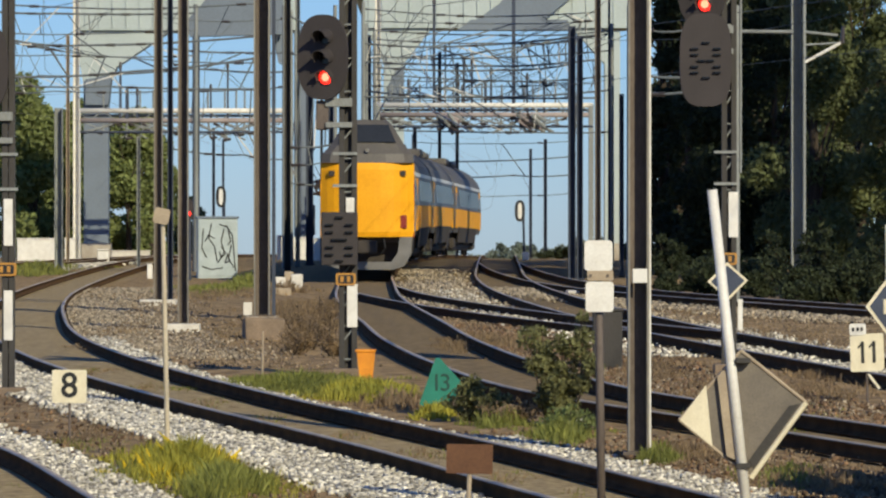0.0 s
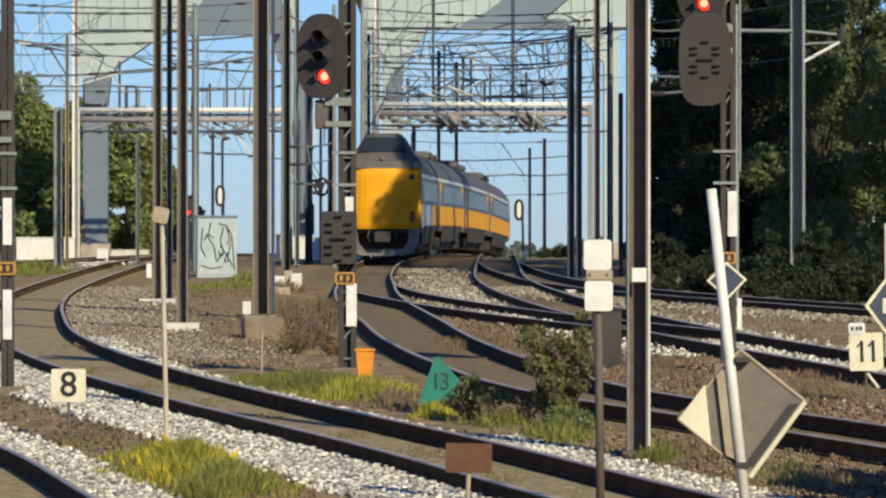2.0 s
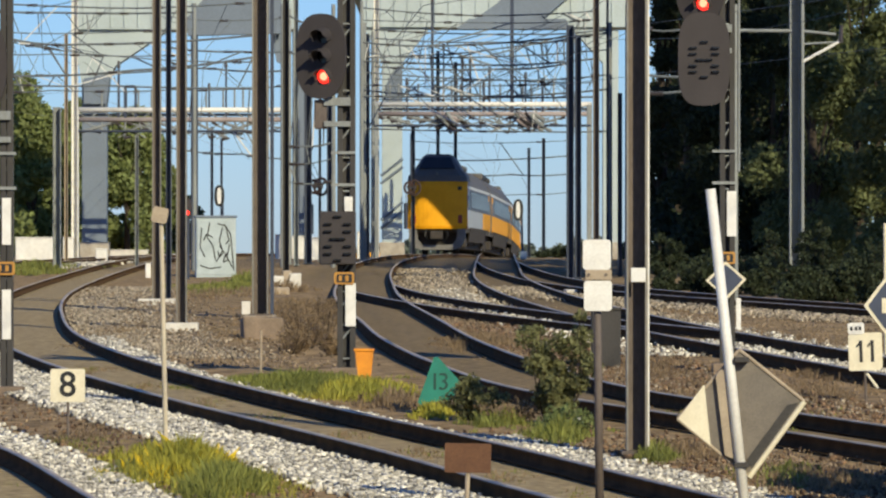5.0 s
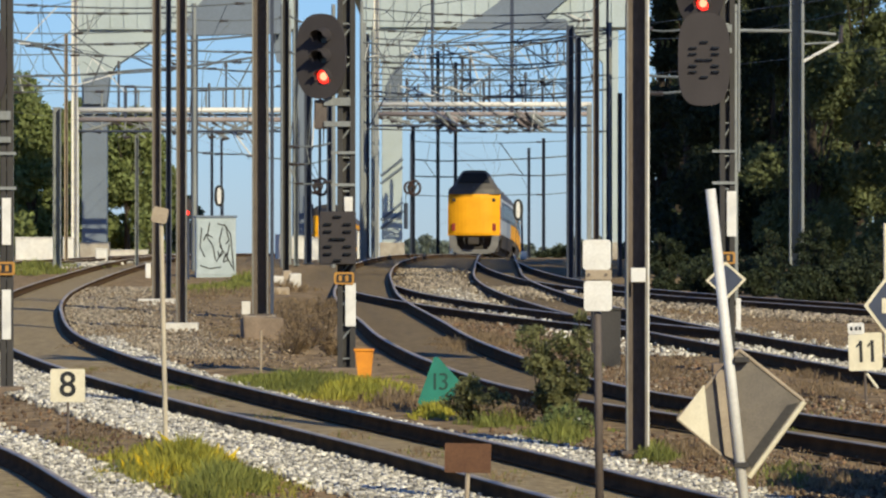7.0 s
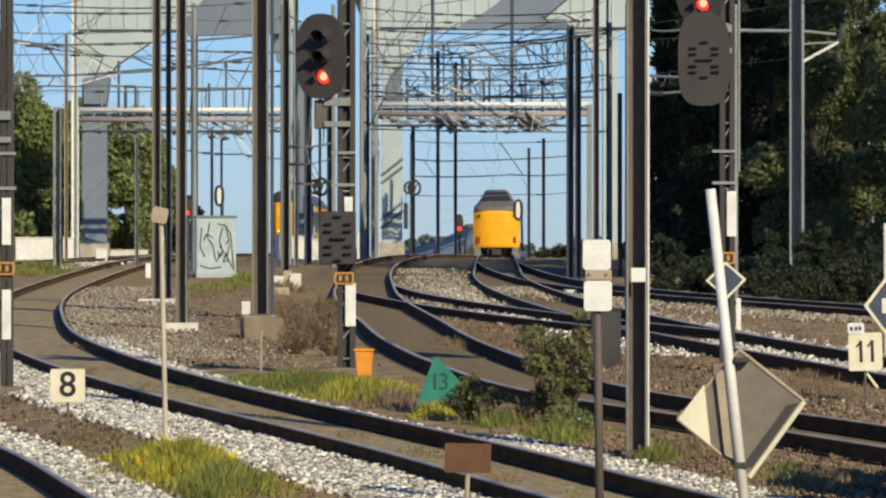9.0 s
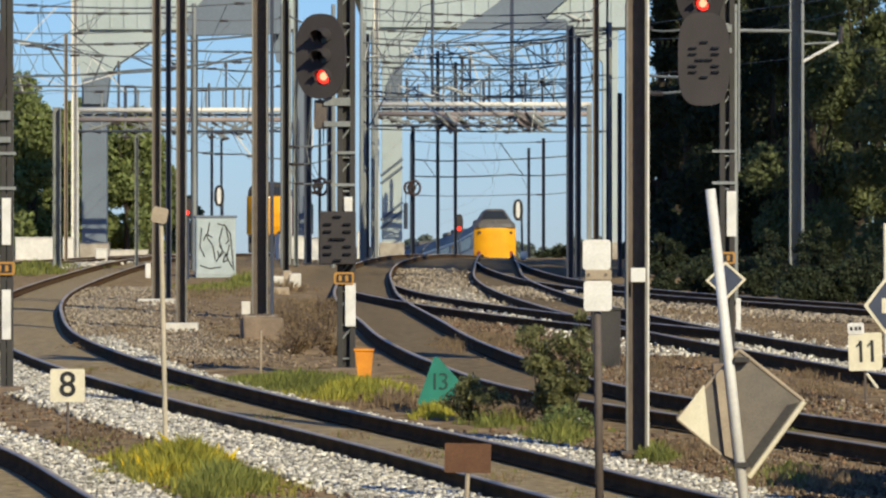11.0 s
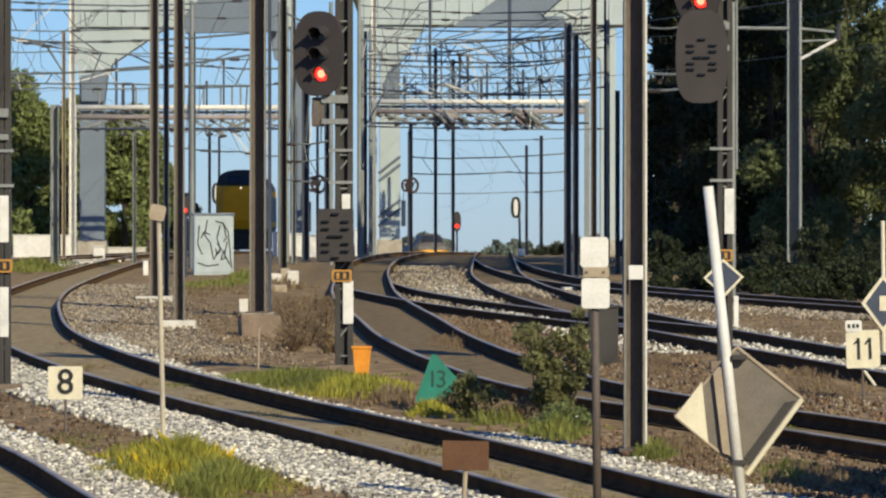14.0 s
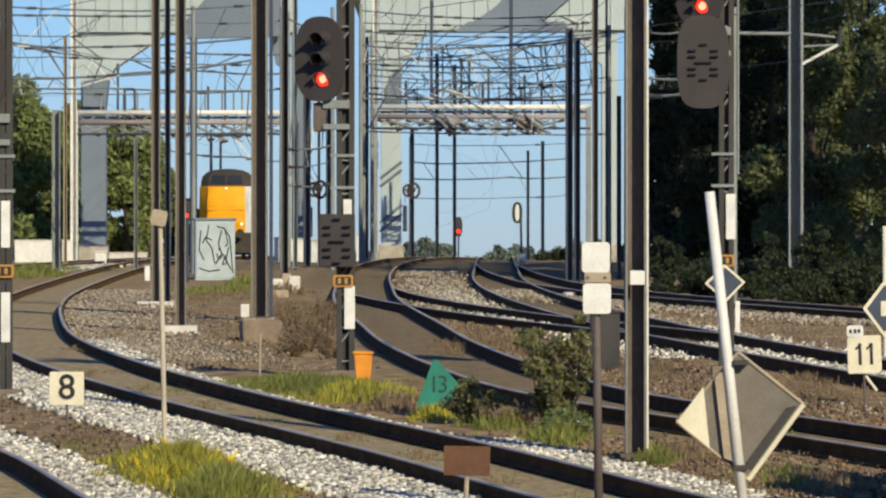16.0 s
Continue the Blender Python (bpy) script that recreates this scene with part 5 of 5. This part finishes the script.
for n, px, y, rx, ry, h, m, lab, wd in (
        (9500, 322, 53.7, 0.54, 1.9, 0.36, M_GRASS, "tall yellow green grass beside the track", 0.0026),
        (6000, 390, 51.4, 0.52, 2.3, 0.28, M_GRASSG, "green grass beside the track", 0.0028),
        (2600, 300, 54.0, 0.95, 3.2, 0.20, M_GRASSG, "thin green grass spreading into the ballast", 0.0032),
        (1800, 400, 51.5, 1.0, 2.8, 0.18, M_GRASS, "thin yellow grass spreading into the ballast", 0.003),
        (1500, 1165, 55.8, 0.3, 0.8, 0.22, M_GRASSG, "green grass round the mast foot", 0.005),
        (2600, 1250, 71.0, 1.1, 5.0, 0.13, M_DRY, "clumped dry weeds between the main tracks", 0.012),
        (900, 1350, 66.0, 1.0, 4.0, 0.14, M_GRASSG, "small green weeds between the main tracks", 0.012),
        (1500, 1450, 78.0, 1.0, 5.0, 0.14, M_DRY, "dry weeds beside the outer track", 0.012),
        (1200, 260, 56.0, 0.5, 2.0, 0.22, M_GRASS, "thin yellow grass beside the marker post", 0.009),
        (9500, 525, 74.0, 1.15, 3.0, 0.22, M_GRASSG, "green grass strip beside the signal", 0.007),
        (5000, 640, 71.0, 0.8, 2.4, 0.26, M_GRASS, "yellow green grass strip beside the signal", 0.007),
        (1500, 700, 68.5, 0.55, 2.0, 0.22, M_DRY, "dry brown grass beside the green marker", 0.010),
        (1200, 770, 65.5, 0.30, 1.2, 0.20, M_GRASS, "yellow grass under the green marker", 0.010),
        (2600, 990, 60.0, 0.50, 1.8, 0.26, M_GRASSG, "green weeds under the bushes", 0.010),
        (1100, 890, 63.0, 0.5, 1.4, 0.24, M_GRASSG, "green weeds between the bushes", 0.007),
        (3000, 1200, 57.0, 0.6, 2.2, 0.17, M_DRY, "dry grass at the mast foot", 0.010),
        (900, 1160, 57.0, 0.35, 1.2, 0.18, M_GRASSG, "green weeds at the mast foot", 0.010),
        (700, 1400, 53.0, 0.6, 2.2, 0.18, M_GRASSG, "dark green weeds by the leaning sign", 0.010),
        (3500, 1430, 52.5, 0.8, 2.6, 0.15, M_DRY, "dry weeds by the leaning sign", 0.010),
        (6000, 860, 92.0, 0.9, 5.0, 0.20, M_DRY, "tan dry grass between the tracks", 0.007),
        (7000, 1150, 79.0, 1.0, 6.0, 0.15, M_DRY, "tan dry grass between the main tracks", 0.006),
        (6000, 1400, 71.0, 1.0, 4.0, 0.13, M_DRY, "tan dry grass beside the speed sign", 0.006),
        (3500, 210, 98.0, 0.9, 9.0, 0.13, M_DRY, "thin dry grass inside the curve", 0.007),
        (1200, 150, 60.5, 0.7, 3.0, 0.08, M_DRY, "thin dry grass on brown soil by the speed sign", 0.005),
        (500, 120, 59.0, 0.6, 3.0, 0.08, M_GRASSG, "thin green weeds on brown soil by the speed sign", 0.005),
        (2500, 420, 100.0, 0.9, 9.0, 0.10, M_DRY, "thin dry grass on the trodden earth", 0.007),
        (1000, 432, 160, 0.55, 6.0, 0.42, M_GRASSG, "weeds beside the relay cabinet", 0.02),
        (1700, 385, 150, 1.5, 14.0, 0.2, M_GRASSG, "thin weeds on the trodden earth before the cabinet", 0.012),
        (2500, 390, 140, 1.6, 14.0, 0.14, M_DRY, "thin dry grass on the trodden earth before the cabinet", 0.010),
        (4000, 520, 118, 1.1, 12.0, 0.22, M_DRY, "dry brown grass beside the mast foot", 0.012),
        (1600, 60, 185, 1.6, 12.0, 0.4, M_GRASSG, "weeds beyond the curve", 0.025),
        (900, 500, 142, 0.7, 5.0, 0.4, M_DRY, "dry weeds beside the masts", 0.02),
        (1800, 1330, 118, 1.8, 5.0, 0.16, M_DRY, "dry grass beside the diverging track", 0.014),
        (5000, 1330, 96, 1.5, 9.0, 0.10, M_DRY, "short tan grass beside the outer rail", 0.007)):
    blades("grass", n, (px - 784) * y / F, y, rx, ry, h, m, lab, width=wd, seed=n + px, lean=0.2)
blades("wild_flowers", 1100, (325 - 784) * 54.2 / F, 54.2, 0.55, 1.9, 0.36, M_FLOWER, "small yellow wild flowers in the grass", width=0.009, seed=3, cat="flowers")

# ---- trains ----
W2 = 1.40


def loft(rings, cap=True):
    bm = bmesh.new()
    vs = [[bm.verts.new(p) for p in r] for r in rings]
    n = len(vs[0])
    for a, c in zip(vs, vs[1:]):
        for i in range(n - 1):
            bm.faces.new((a[i], a[i + 1], c[i + 1], c[i]))
    if cap:
        bm.faces.new(vs[0])
        bm.faces.new(vs[-1][::-1])
    bmesh.ops.recalc_face_normals(bm, faces=bm.faces)
    return bm


def band(z0, z1, h0, h1, y0, y1, side):
    """A skin strip along one side of a coach."""
    bm = bmesh.new()
    t = 0.03
    p = [(side * h0, z0), (side * h1, z1), (side * (h1 - t), z1), (side * (h0 - t), z0)]
    a = [bm.verts.new((x, y0, z)) for x, z in p]
    c = [bm.verts.new((x, y1, z)) for x, z in p]
    for i in range(4):
        bm.faces.new((a[i], a[(i + 1) % 4], c[(i + 1) % 4], c[i]))
    bm.faces.new(a[::-1])
    bm.faces.new(c)
    bmesh.ops.recalc_face_normals(bm, faces=bm.faces)
    return bm


def wheelset(parent, y):
    bo = part("bogie", box(-1.05, y - 1.5, 0.35, 1.05, y + 1.5, 0.75, 0.05), M_TUNDER, parent)
    for dy in (-1.25, 1.25):
        for sx in (-0.75, 0.75):
            part("wheel", rod((sx - 0.065, y + dy, 0.46), (sx + 0.065, y + dy, 0.46), 0.46, None, 20), M_TUNDER, bo)
    for sx in (-1.12, 1.12):
        part("spring_box", box(sx - 0.1, y - 0.9, 0.3, sx + 0.1, y + 0.9, 0.72, 0.04), M_TUNDER, bo)


def coach(label, cab):
    """One coach; its cab or end faces -y at y = 0, and it reaches 26 m towards +y."""
    e = thing("train_coach", Matrix(), label, "train coach", "coaches of the receding train")
    L = 26.0
    y0 = 1.0 if cab else 0.15
    zs = (0.95, 1.25, 2.0, 3.05, 3.35, 3.72, 3.95, 4.02)
    hs = (1.30, 1.40, 1.41, 1.36, 1.22, 0.85, 0.40, 0.0)
    ring = [(h, z) for h, z in zip(hs, zs)] + [(-h, z) for h, z in list(zip(hs, zs))[-2::-1]]
    part("body", loft([[(x, y0, z) for x, z in ring], [(x, L, z) for x, z in ring]]), M_TGREY, e)
    for s in (-1, 1):
        n_grey = 16.0 if cab else 0.6
        part("yellow_band", band(1.2, 1.95, 1.415, 1.425, y0 + n_grey, L - 0.4, s), M_TYELLOW, e, "yellow lower side band")
        part("grey_end", band(1.2, 1.95, 1.412, 1.424, y0, y0 + n_grey, s), M_TSILVER if cab else M_TGREY, e, "pale grey end panel")
        part("blue_band", band(1.96, 2.9, 1.425, 1.39, y0 + 0.3, L - 0.4, s), M_TBLUE, e, "blue window band")
        part("white_stripe", band(2.91, 3.03, 1.39, 1.38, y0 + 0.3, L - 0.4, s), M_TWHITE, e, "white stripe")
        part("skirt", band(0.55, 1.18, 1.30, 1.40, 4.6, L - 4.6, s), M_TUNDER, e)
        for i in range(9):
            a = y0 + 4.2 + i * 2.2
            if a + 1.5 < L - 1.0:
                part("window", band(2.1, 2.78, 1.432, 1.408, a, a + 1.5, s), M_TGLASS, e)
        for a in (y0 + 1.0, L - 2.6):
            d = part("door", band(1.15, 2.85, 1.432, 1.412, a, a + 1.2, s), M_TYELLOW if a > 5 or not cab else M_TSILVER, e)
            part("door_window", band(1.95, 2.6, 1.438, 1.420, a + 0.25, a + 0.95, s), M_TGLASS, d)
    part("underframe", box(-1.0, 1.2, 0.22, 1.0, L - 0.4, 1.0, 0.05), M_TUNDER, e)
    wheelset(e, 3.6)
    wheelset(e, L - 3.6)
    part("equipment_box", box(-1.15, 7.5, 0.4, 1.15, 12.5, 0.95, 0.05), M_TUNDER, e)
    part("equipment_box", box(-1.15, 13.5, 0.45, 1.15, 18.5, 0.95, 0.05), M_TUNDER, e)
    part("roof_unit", box(-0.6, 8.0, 3.9, 0.6, 11.0, 4.2, 0.08), M_TGREY, e)
    part("roof_unit", box(-0.6, 14.0, 3.9, 0.6, 17.5, 4.15, 0.08), M_TGREY, e)
    part("gangway", box(-0.55, L, 1.1, 0.55, L + 0.45, 3.2, 0.05), M_TUNDER, e)
    if cab:
        # yellow nose, grey raised cab above it
        front = bmesh.new()
        n = 14
        rows = []
        for z, bulge in ((1.11, 0.05), (1.25, 0.0), (2.2, 0.0), (3.0, 0.04), (3.2, 0.1)):
            rows.append([front.verts.new((1.425 * u * (1 - 0.02 * (z > 3)), bulge + 0.55 * abs(u) ** 2.8, z)) for u in [-1 + 2 * i / n for i in range(n + 1)]])
        back = [[front.verts.new((1.425 * u, 1.1, z)) for u in [-1 + 2 * i / n for i in range(n + 1)]] for z in (1.11, 3.2)]
        for a, c in zip(rows, rows[1:]):
            for i in range(n):
                front.faces.new((a[i], a[i + 1], c[i + 1], c[i]))
        for i in range(n):
            front.faces.new((rows[-1][i], rows[-1][i + 1], back[1][i + 1], back[1][i]))
            front.faces.new((rows[0][i + 1], rows[0][i], back[0][i], back[0][i + 1]))
        for k in (0, n):
            front.faces.new([r[k] for r in rows] + [back[1][k], back[0][k]])
        bmesh.ops.recalc_face_normals(front, faces=front.faces)
        nose_part = part("nose", front, M_TYELLOW, e, "bright yellow flat nose")
        for sx in (-1, 1):
            part("marker_lamp", box(sx * 1.08 - 0.09, 0.20, 2.82, sx * 1.08 + 0.09, 0.45, 2.98, 0.02), M_TUNDER, nose_part)
            part("lamp_cluster", box(sx * 1.1 - 0.10, 0.20, 1.35, sx * 1.1 + 0.10, 0.45, 1.72, 0.02), M_TRED, nose_part, "dark red lamp cluster")
            part("corner_trim", box(sx * 1.41 - 0.025, 0.55, 1.1, sx * 1.41 + 0.025, 0.8, 2.6, 0.01), M_TRED if sx > 0 else M_TYELLOW, nose_part)
        rings = []
        for z, hw, yf in ((3.2, 1.42, 0.12), (3.45, 1.38, 0.2), (3.70, 1.12, 0.42), (4.29, 0.74, 0.85), (4.42, 0.57, 1.0)):
            rings.append([(-hw, yf + 0.35, z), (-hw * .8, yf + 0.08, z), (-hw * .4, yf, z), (hw * .4, yf, z), (hw * .8, yf + .08, z), (hw, yf + .35, z), (hw, 3.4 + (z > 3.5) * 0.5, z), (-hw, 3.4 + (z > 3.5) * 0.5, z), (-hw, yf + 0.35, z)])
        bm = loft(rings, False)
        bm.faces.new([v for v in bm.verts if abs(v.co.z - 4.42) < 1e-4][:8])
        cabp = part("cab", bm, M_TGREY, e, "dark grey raised driving cab")
        ws = bmesh.new()
        q = [ws.verts.new(p) for p in ((-0.86, 0.46, 3.76), (0.86, 0.46, 3.76), (0.63, 0.81, 4.25), (-0.63, 0.81, 4.25))]
        r_ = [ws.verts.new((v.co.x, v.co.y - 0.05, v.co.z + 0.03)) for v in q]
        ws.faces.new(r_)
        for i in range(4):
            ws.faces.new((q[i], q[(i + 1) % 4], r_[(i + 1) % 4], r_[i]))
        part("windscreen", ws, M_TGLASS, cabp)
        part("top_lamp", rod((0, 0.22, 3.55), (0, 0.10, 3.55), 0.06, None, 14), M_TAPRON, cabp)
        part("coupler", box(-0.25, -0.25, 0.7, 0.25, 0.8, 1.0, 0.04), M_TUNDER, e)
        part("coupler_head", box(-0.3, -0.4, 0.65, 0.3, -0.2, 1.02, 0.04), M_TUNDER, e)
        part("snow_plough", slab([(-1.36, 1.08), (-1.34, 0.62), (-1.12, 0.26), (-0.8, 0.16), (0.8, 0.16), (1.12, 0.26), (1.34, 0.62), (1.36, 1.08), (0.98, 1.08), (0.92, 0.62), (0.72, 0.38), (-0.72, 0.38), (-0.92, 0.62), (-0.98, 1.08)], 0.2), M_TAPRON, e, "silver grey curved apron").matrix_basis = pose(0, 0.42, 0.03)
        for sx in (-0.5, 0.5):
            part("hose", tube([(sx, 0.0, 1.05), (sx * 1.1, -0.12, 0.8), (sx * .8, -0.05, 0.6)], 0.03), M_INK, e)
    return e


def stretch(thing_, k):
    """Set the vehicle's parts to their true height."""
    for me in {o.data for o in thing_.children_recursive}:
        for v in me.vertices:
            v.co.z *= k
    return thing_


coaches = [coach("yellow and blue intercity coach with raised dark grey cab", True), coach("yellow and blue intercity coach with dark roof", False), coach("yellow and blue intercity coach behind the second", False), coach("yellow and blue intercity coach at the leading end", False)]


def locomotive():
    e = thing("locomotive", Matrix(), "yellow electric locomotive with dark windscreen and white side panel", "locomotive")
    L = 17.0
    zs = (0.95, 1.2, 2.6, 3.2, 3.55, 3.82, 3.92)
    hs = (1.38, 1.45, 1.45, 1.38, 1.1, 0.6, 0.0)
    ring = [(h, z) for h, z in zip(hs, zs)] + [(-h, z) for h, z in list(zip(hs, zs))[-2::-1]]
    part("body", loft([[(x * .93, 0.9, z if z < 3 else 3 + (z - 3) * .8) for x, z in ring], [(x, 1.6, z) for x, z in ring], [(x, L, z) for x, z in ring]]), M_TGREY, e)
    fr = bmesh.new()
    rows = []
    n = 12
    for z, y, w in ((1.05, 0.25, 0.98), (1.5, 0.05, 1.0), (2.3, 0.0, 1.0), (3.1, 0.15, 0.97), (3.16, 0.3, 0.95)):
        rows.append([fr.verts.new((w * u, y + 0.12 * abs(u) ** 3.5, z)) for u in [-1 + 2 * i / n for i in range(n + 1)]])
    bk = [[fr.verts.new((1.44 * u, 0.95, z)) for u in [-1 + 2 * i / n for i in range(n + 1)]] for z in (1.05, 3.16)]
    for a, c in zip(rows, rows[1:]):
        for i in range(n):
            fr.faces.new((a[i], a[i + 1], c[i + 1], c[i]))
    for i in range(n):
        fr.faces.new((rows[-1][i], rows[-1][i + 1], bk[1][i + 1], bk[1][i]))
        fr.faces.new((rows[0][i + 1], rows[0][i], bk[0][i], bk[0][i + 1]))
    # Right cheek is white for the sun on it; the left stays yellow.
    for k in (0, n):
        fr.faces.new([r[k] for r in rows] + [bk[1][k], bk[0][k]]).material_index = int(k == n)
    bmesh.ops.recalc_face_normals(fr, faces=fr.faces)
    nose = part("nose", fr, (M_TYELLOW, M_TWHITE), e, "yellow nose, right cheek whitened as sunlit")
    part("bumper_band", box(-0.95, -0.01, 2.08, 0.95, 0.3, 2.12, 0.01), M_TYELLOW, nose)
    part("head_lamp", rod((0, 0.2, 3.06), (0, 0.08, 3.06), 0.06, None, 12), M_HEADLIT, nose, "lit headlamp")
    for sx in (-0.80, 0.80):
        part("head_lamp", rod((sx, 0.25, 1.45), (sx, 0.10, 1.45), 0.07, None, 12), M_HEADLIT, nose, "lit headlamp")
        part("buffer", rod((sx * .92, 0.3, 1.02), (sx * .92, -0.35, 1.02), 0.2, 0.22, 14), M_TUNDER, e)
    cab = []
    for z, hw, yf in ((3.16, 1.36, 0.3), (3.42, 1.36, 0.45), (3.64, 1.27, 0.62), (3.80, 1.06, 0.78), (3.90, 0.78, 0.95), (3.95, 0.4, 1.1), (3.96, 0.02, 1.2)):
        cab.append([(-hw, yf + 0.5, z), (-hw * .7, yf + 0.1, z), (0, yf, z), (hw * .7, yf + .1, z), (hw, yf + .5, z), (hw, 2.5, z), (-hw, 2.5, z), (-hw, yf + 0.5, z)])
    c = part("cab", loft(cab, False), M_TUNDER, e)
    for s in (-1, 1):
        ws = bmesh.new()
        q = [ws.verts.new(p) for p in ((s * 0.06, 0.36, 3.26), (s * 0.86, 0.48, 3.26), (s * 0.74, 0.72, 3.64), (s * 0.06, 0.62, 3.64))]
        r_ = [ws.verts.new((v.co.x, v.co.y - 0.06, v.co.z + 0.02)) for v in q]
        ws.faces.new(r_)
        for i in range(4):
            ws.faces.new((q[i], q[(i + 1) % 4], r_[(i + 1) % 4], r_[i]))
        bmesh.ops.recalc_face_normals(ws, faces=ws.faces)
        part("windscreen", ws, M_TGLASS, c)
        part("side_panel", band(1.2, 3.0, 1.455, 1.44, 1.5, 4.2, s), M_TWHITE, e, "white side panel")
        part("side_band", band(1.2, 3.0, 1.452, 1.437, 4.3, 16.6, s), M_TYELLOW, e)
        part("rail_trim", band(1.1, 3.05, 1.462, 1.452, 1.15, 1.45, s), M_TRED, e)
    part("skirt", box(-1.32, 0.35, 0.05, 1.32, 0.7, 1.06, 0.04), M_TUNDER, e)
    part("underframe", box(-1.2, 0.8, 0.1, 1.2, 16.6, 0.98, 0.05), M_TUNDER, e)
    part("plough", slab([(-1.3, 0.6), (-1.3, 0.15), (1.3, 0.15), (1.3, 0.6)], 0.1), M_TUNDER, e).matrix_basis = pose(0, 0.2, 0)
    wheelset(e, 4.0)
    wheelset(e, 13.0)
    return e


for c in coaches:
    stretch(c, 1.08)
loco = stretch(locomotive(), 1.16)


def on_track(fn, y_front, length):
    """Pose of a vehicle whose end faces -y at y_front, its two ends on the track."""
    a = Vector((float(fn(y_front)), y_front, float(level(fn(y_front), y_front))))
    yb = y_front + length
    b = Vector((float(fn(yb)), yb, float(level(fn(yb), yb))))
    d = (b - a).normalized()
    side = d.cross(Vector((0, 0, 1))).normalized()
    up = side.cross(d)
    m = Matrix((side, d, up)).transposed().to_4x4()
    m.translation = a
    return m


def motions():
    times = [i * 0.5 for i in range(33)]
    for i, c in enumerate(coaches):
        walk(c, [(t, on_track(T2, 163.0 + 18.5 * t + 26.6 * i, 26.0)) for t in times])
    walk(loco, [(t, on_track(T1, 328.0 - 13.5 * (t - 12.0) + 0.45 * (t - 12.0) ** 2, 15.0)) for t in times])


motions()
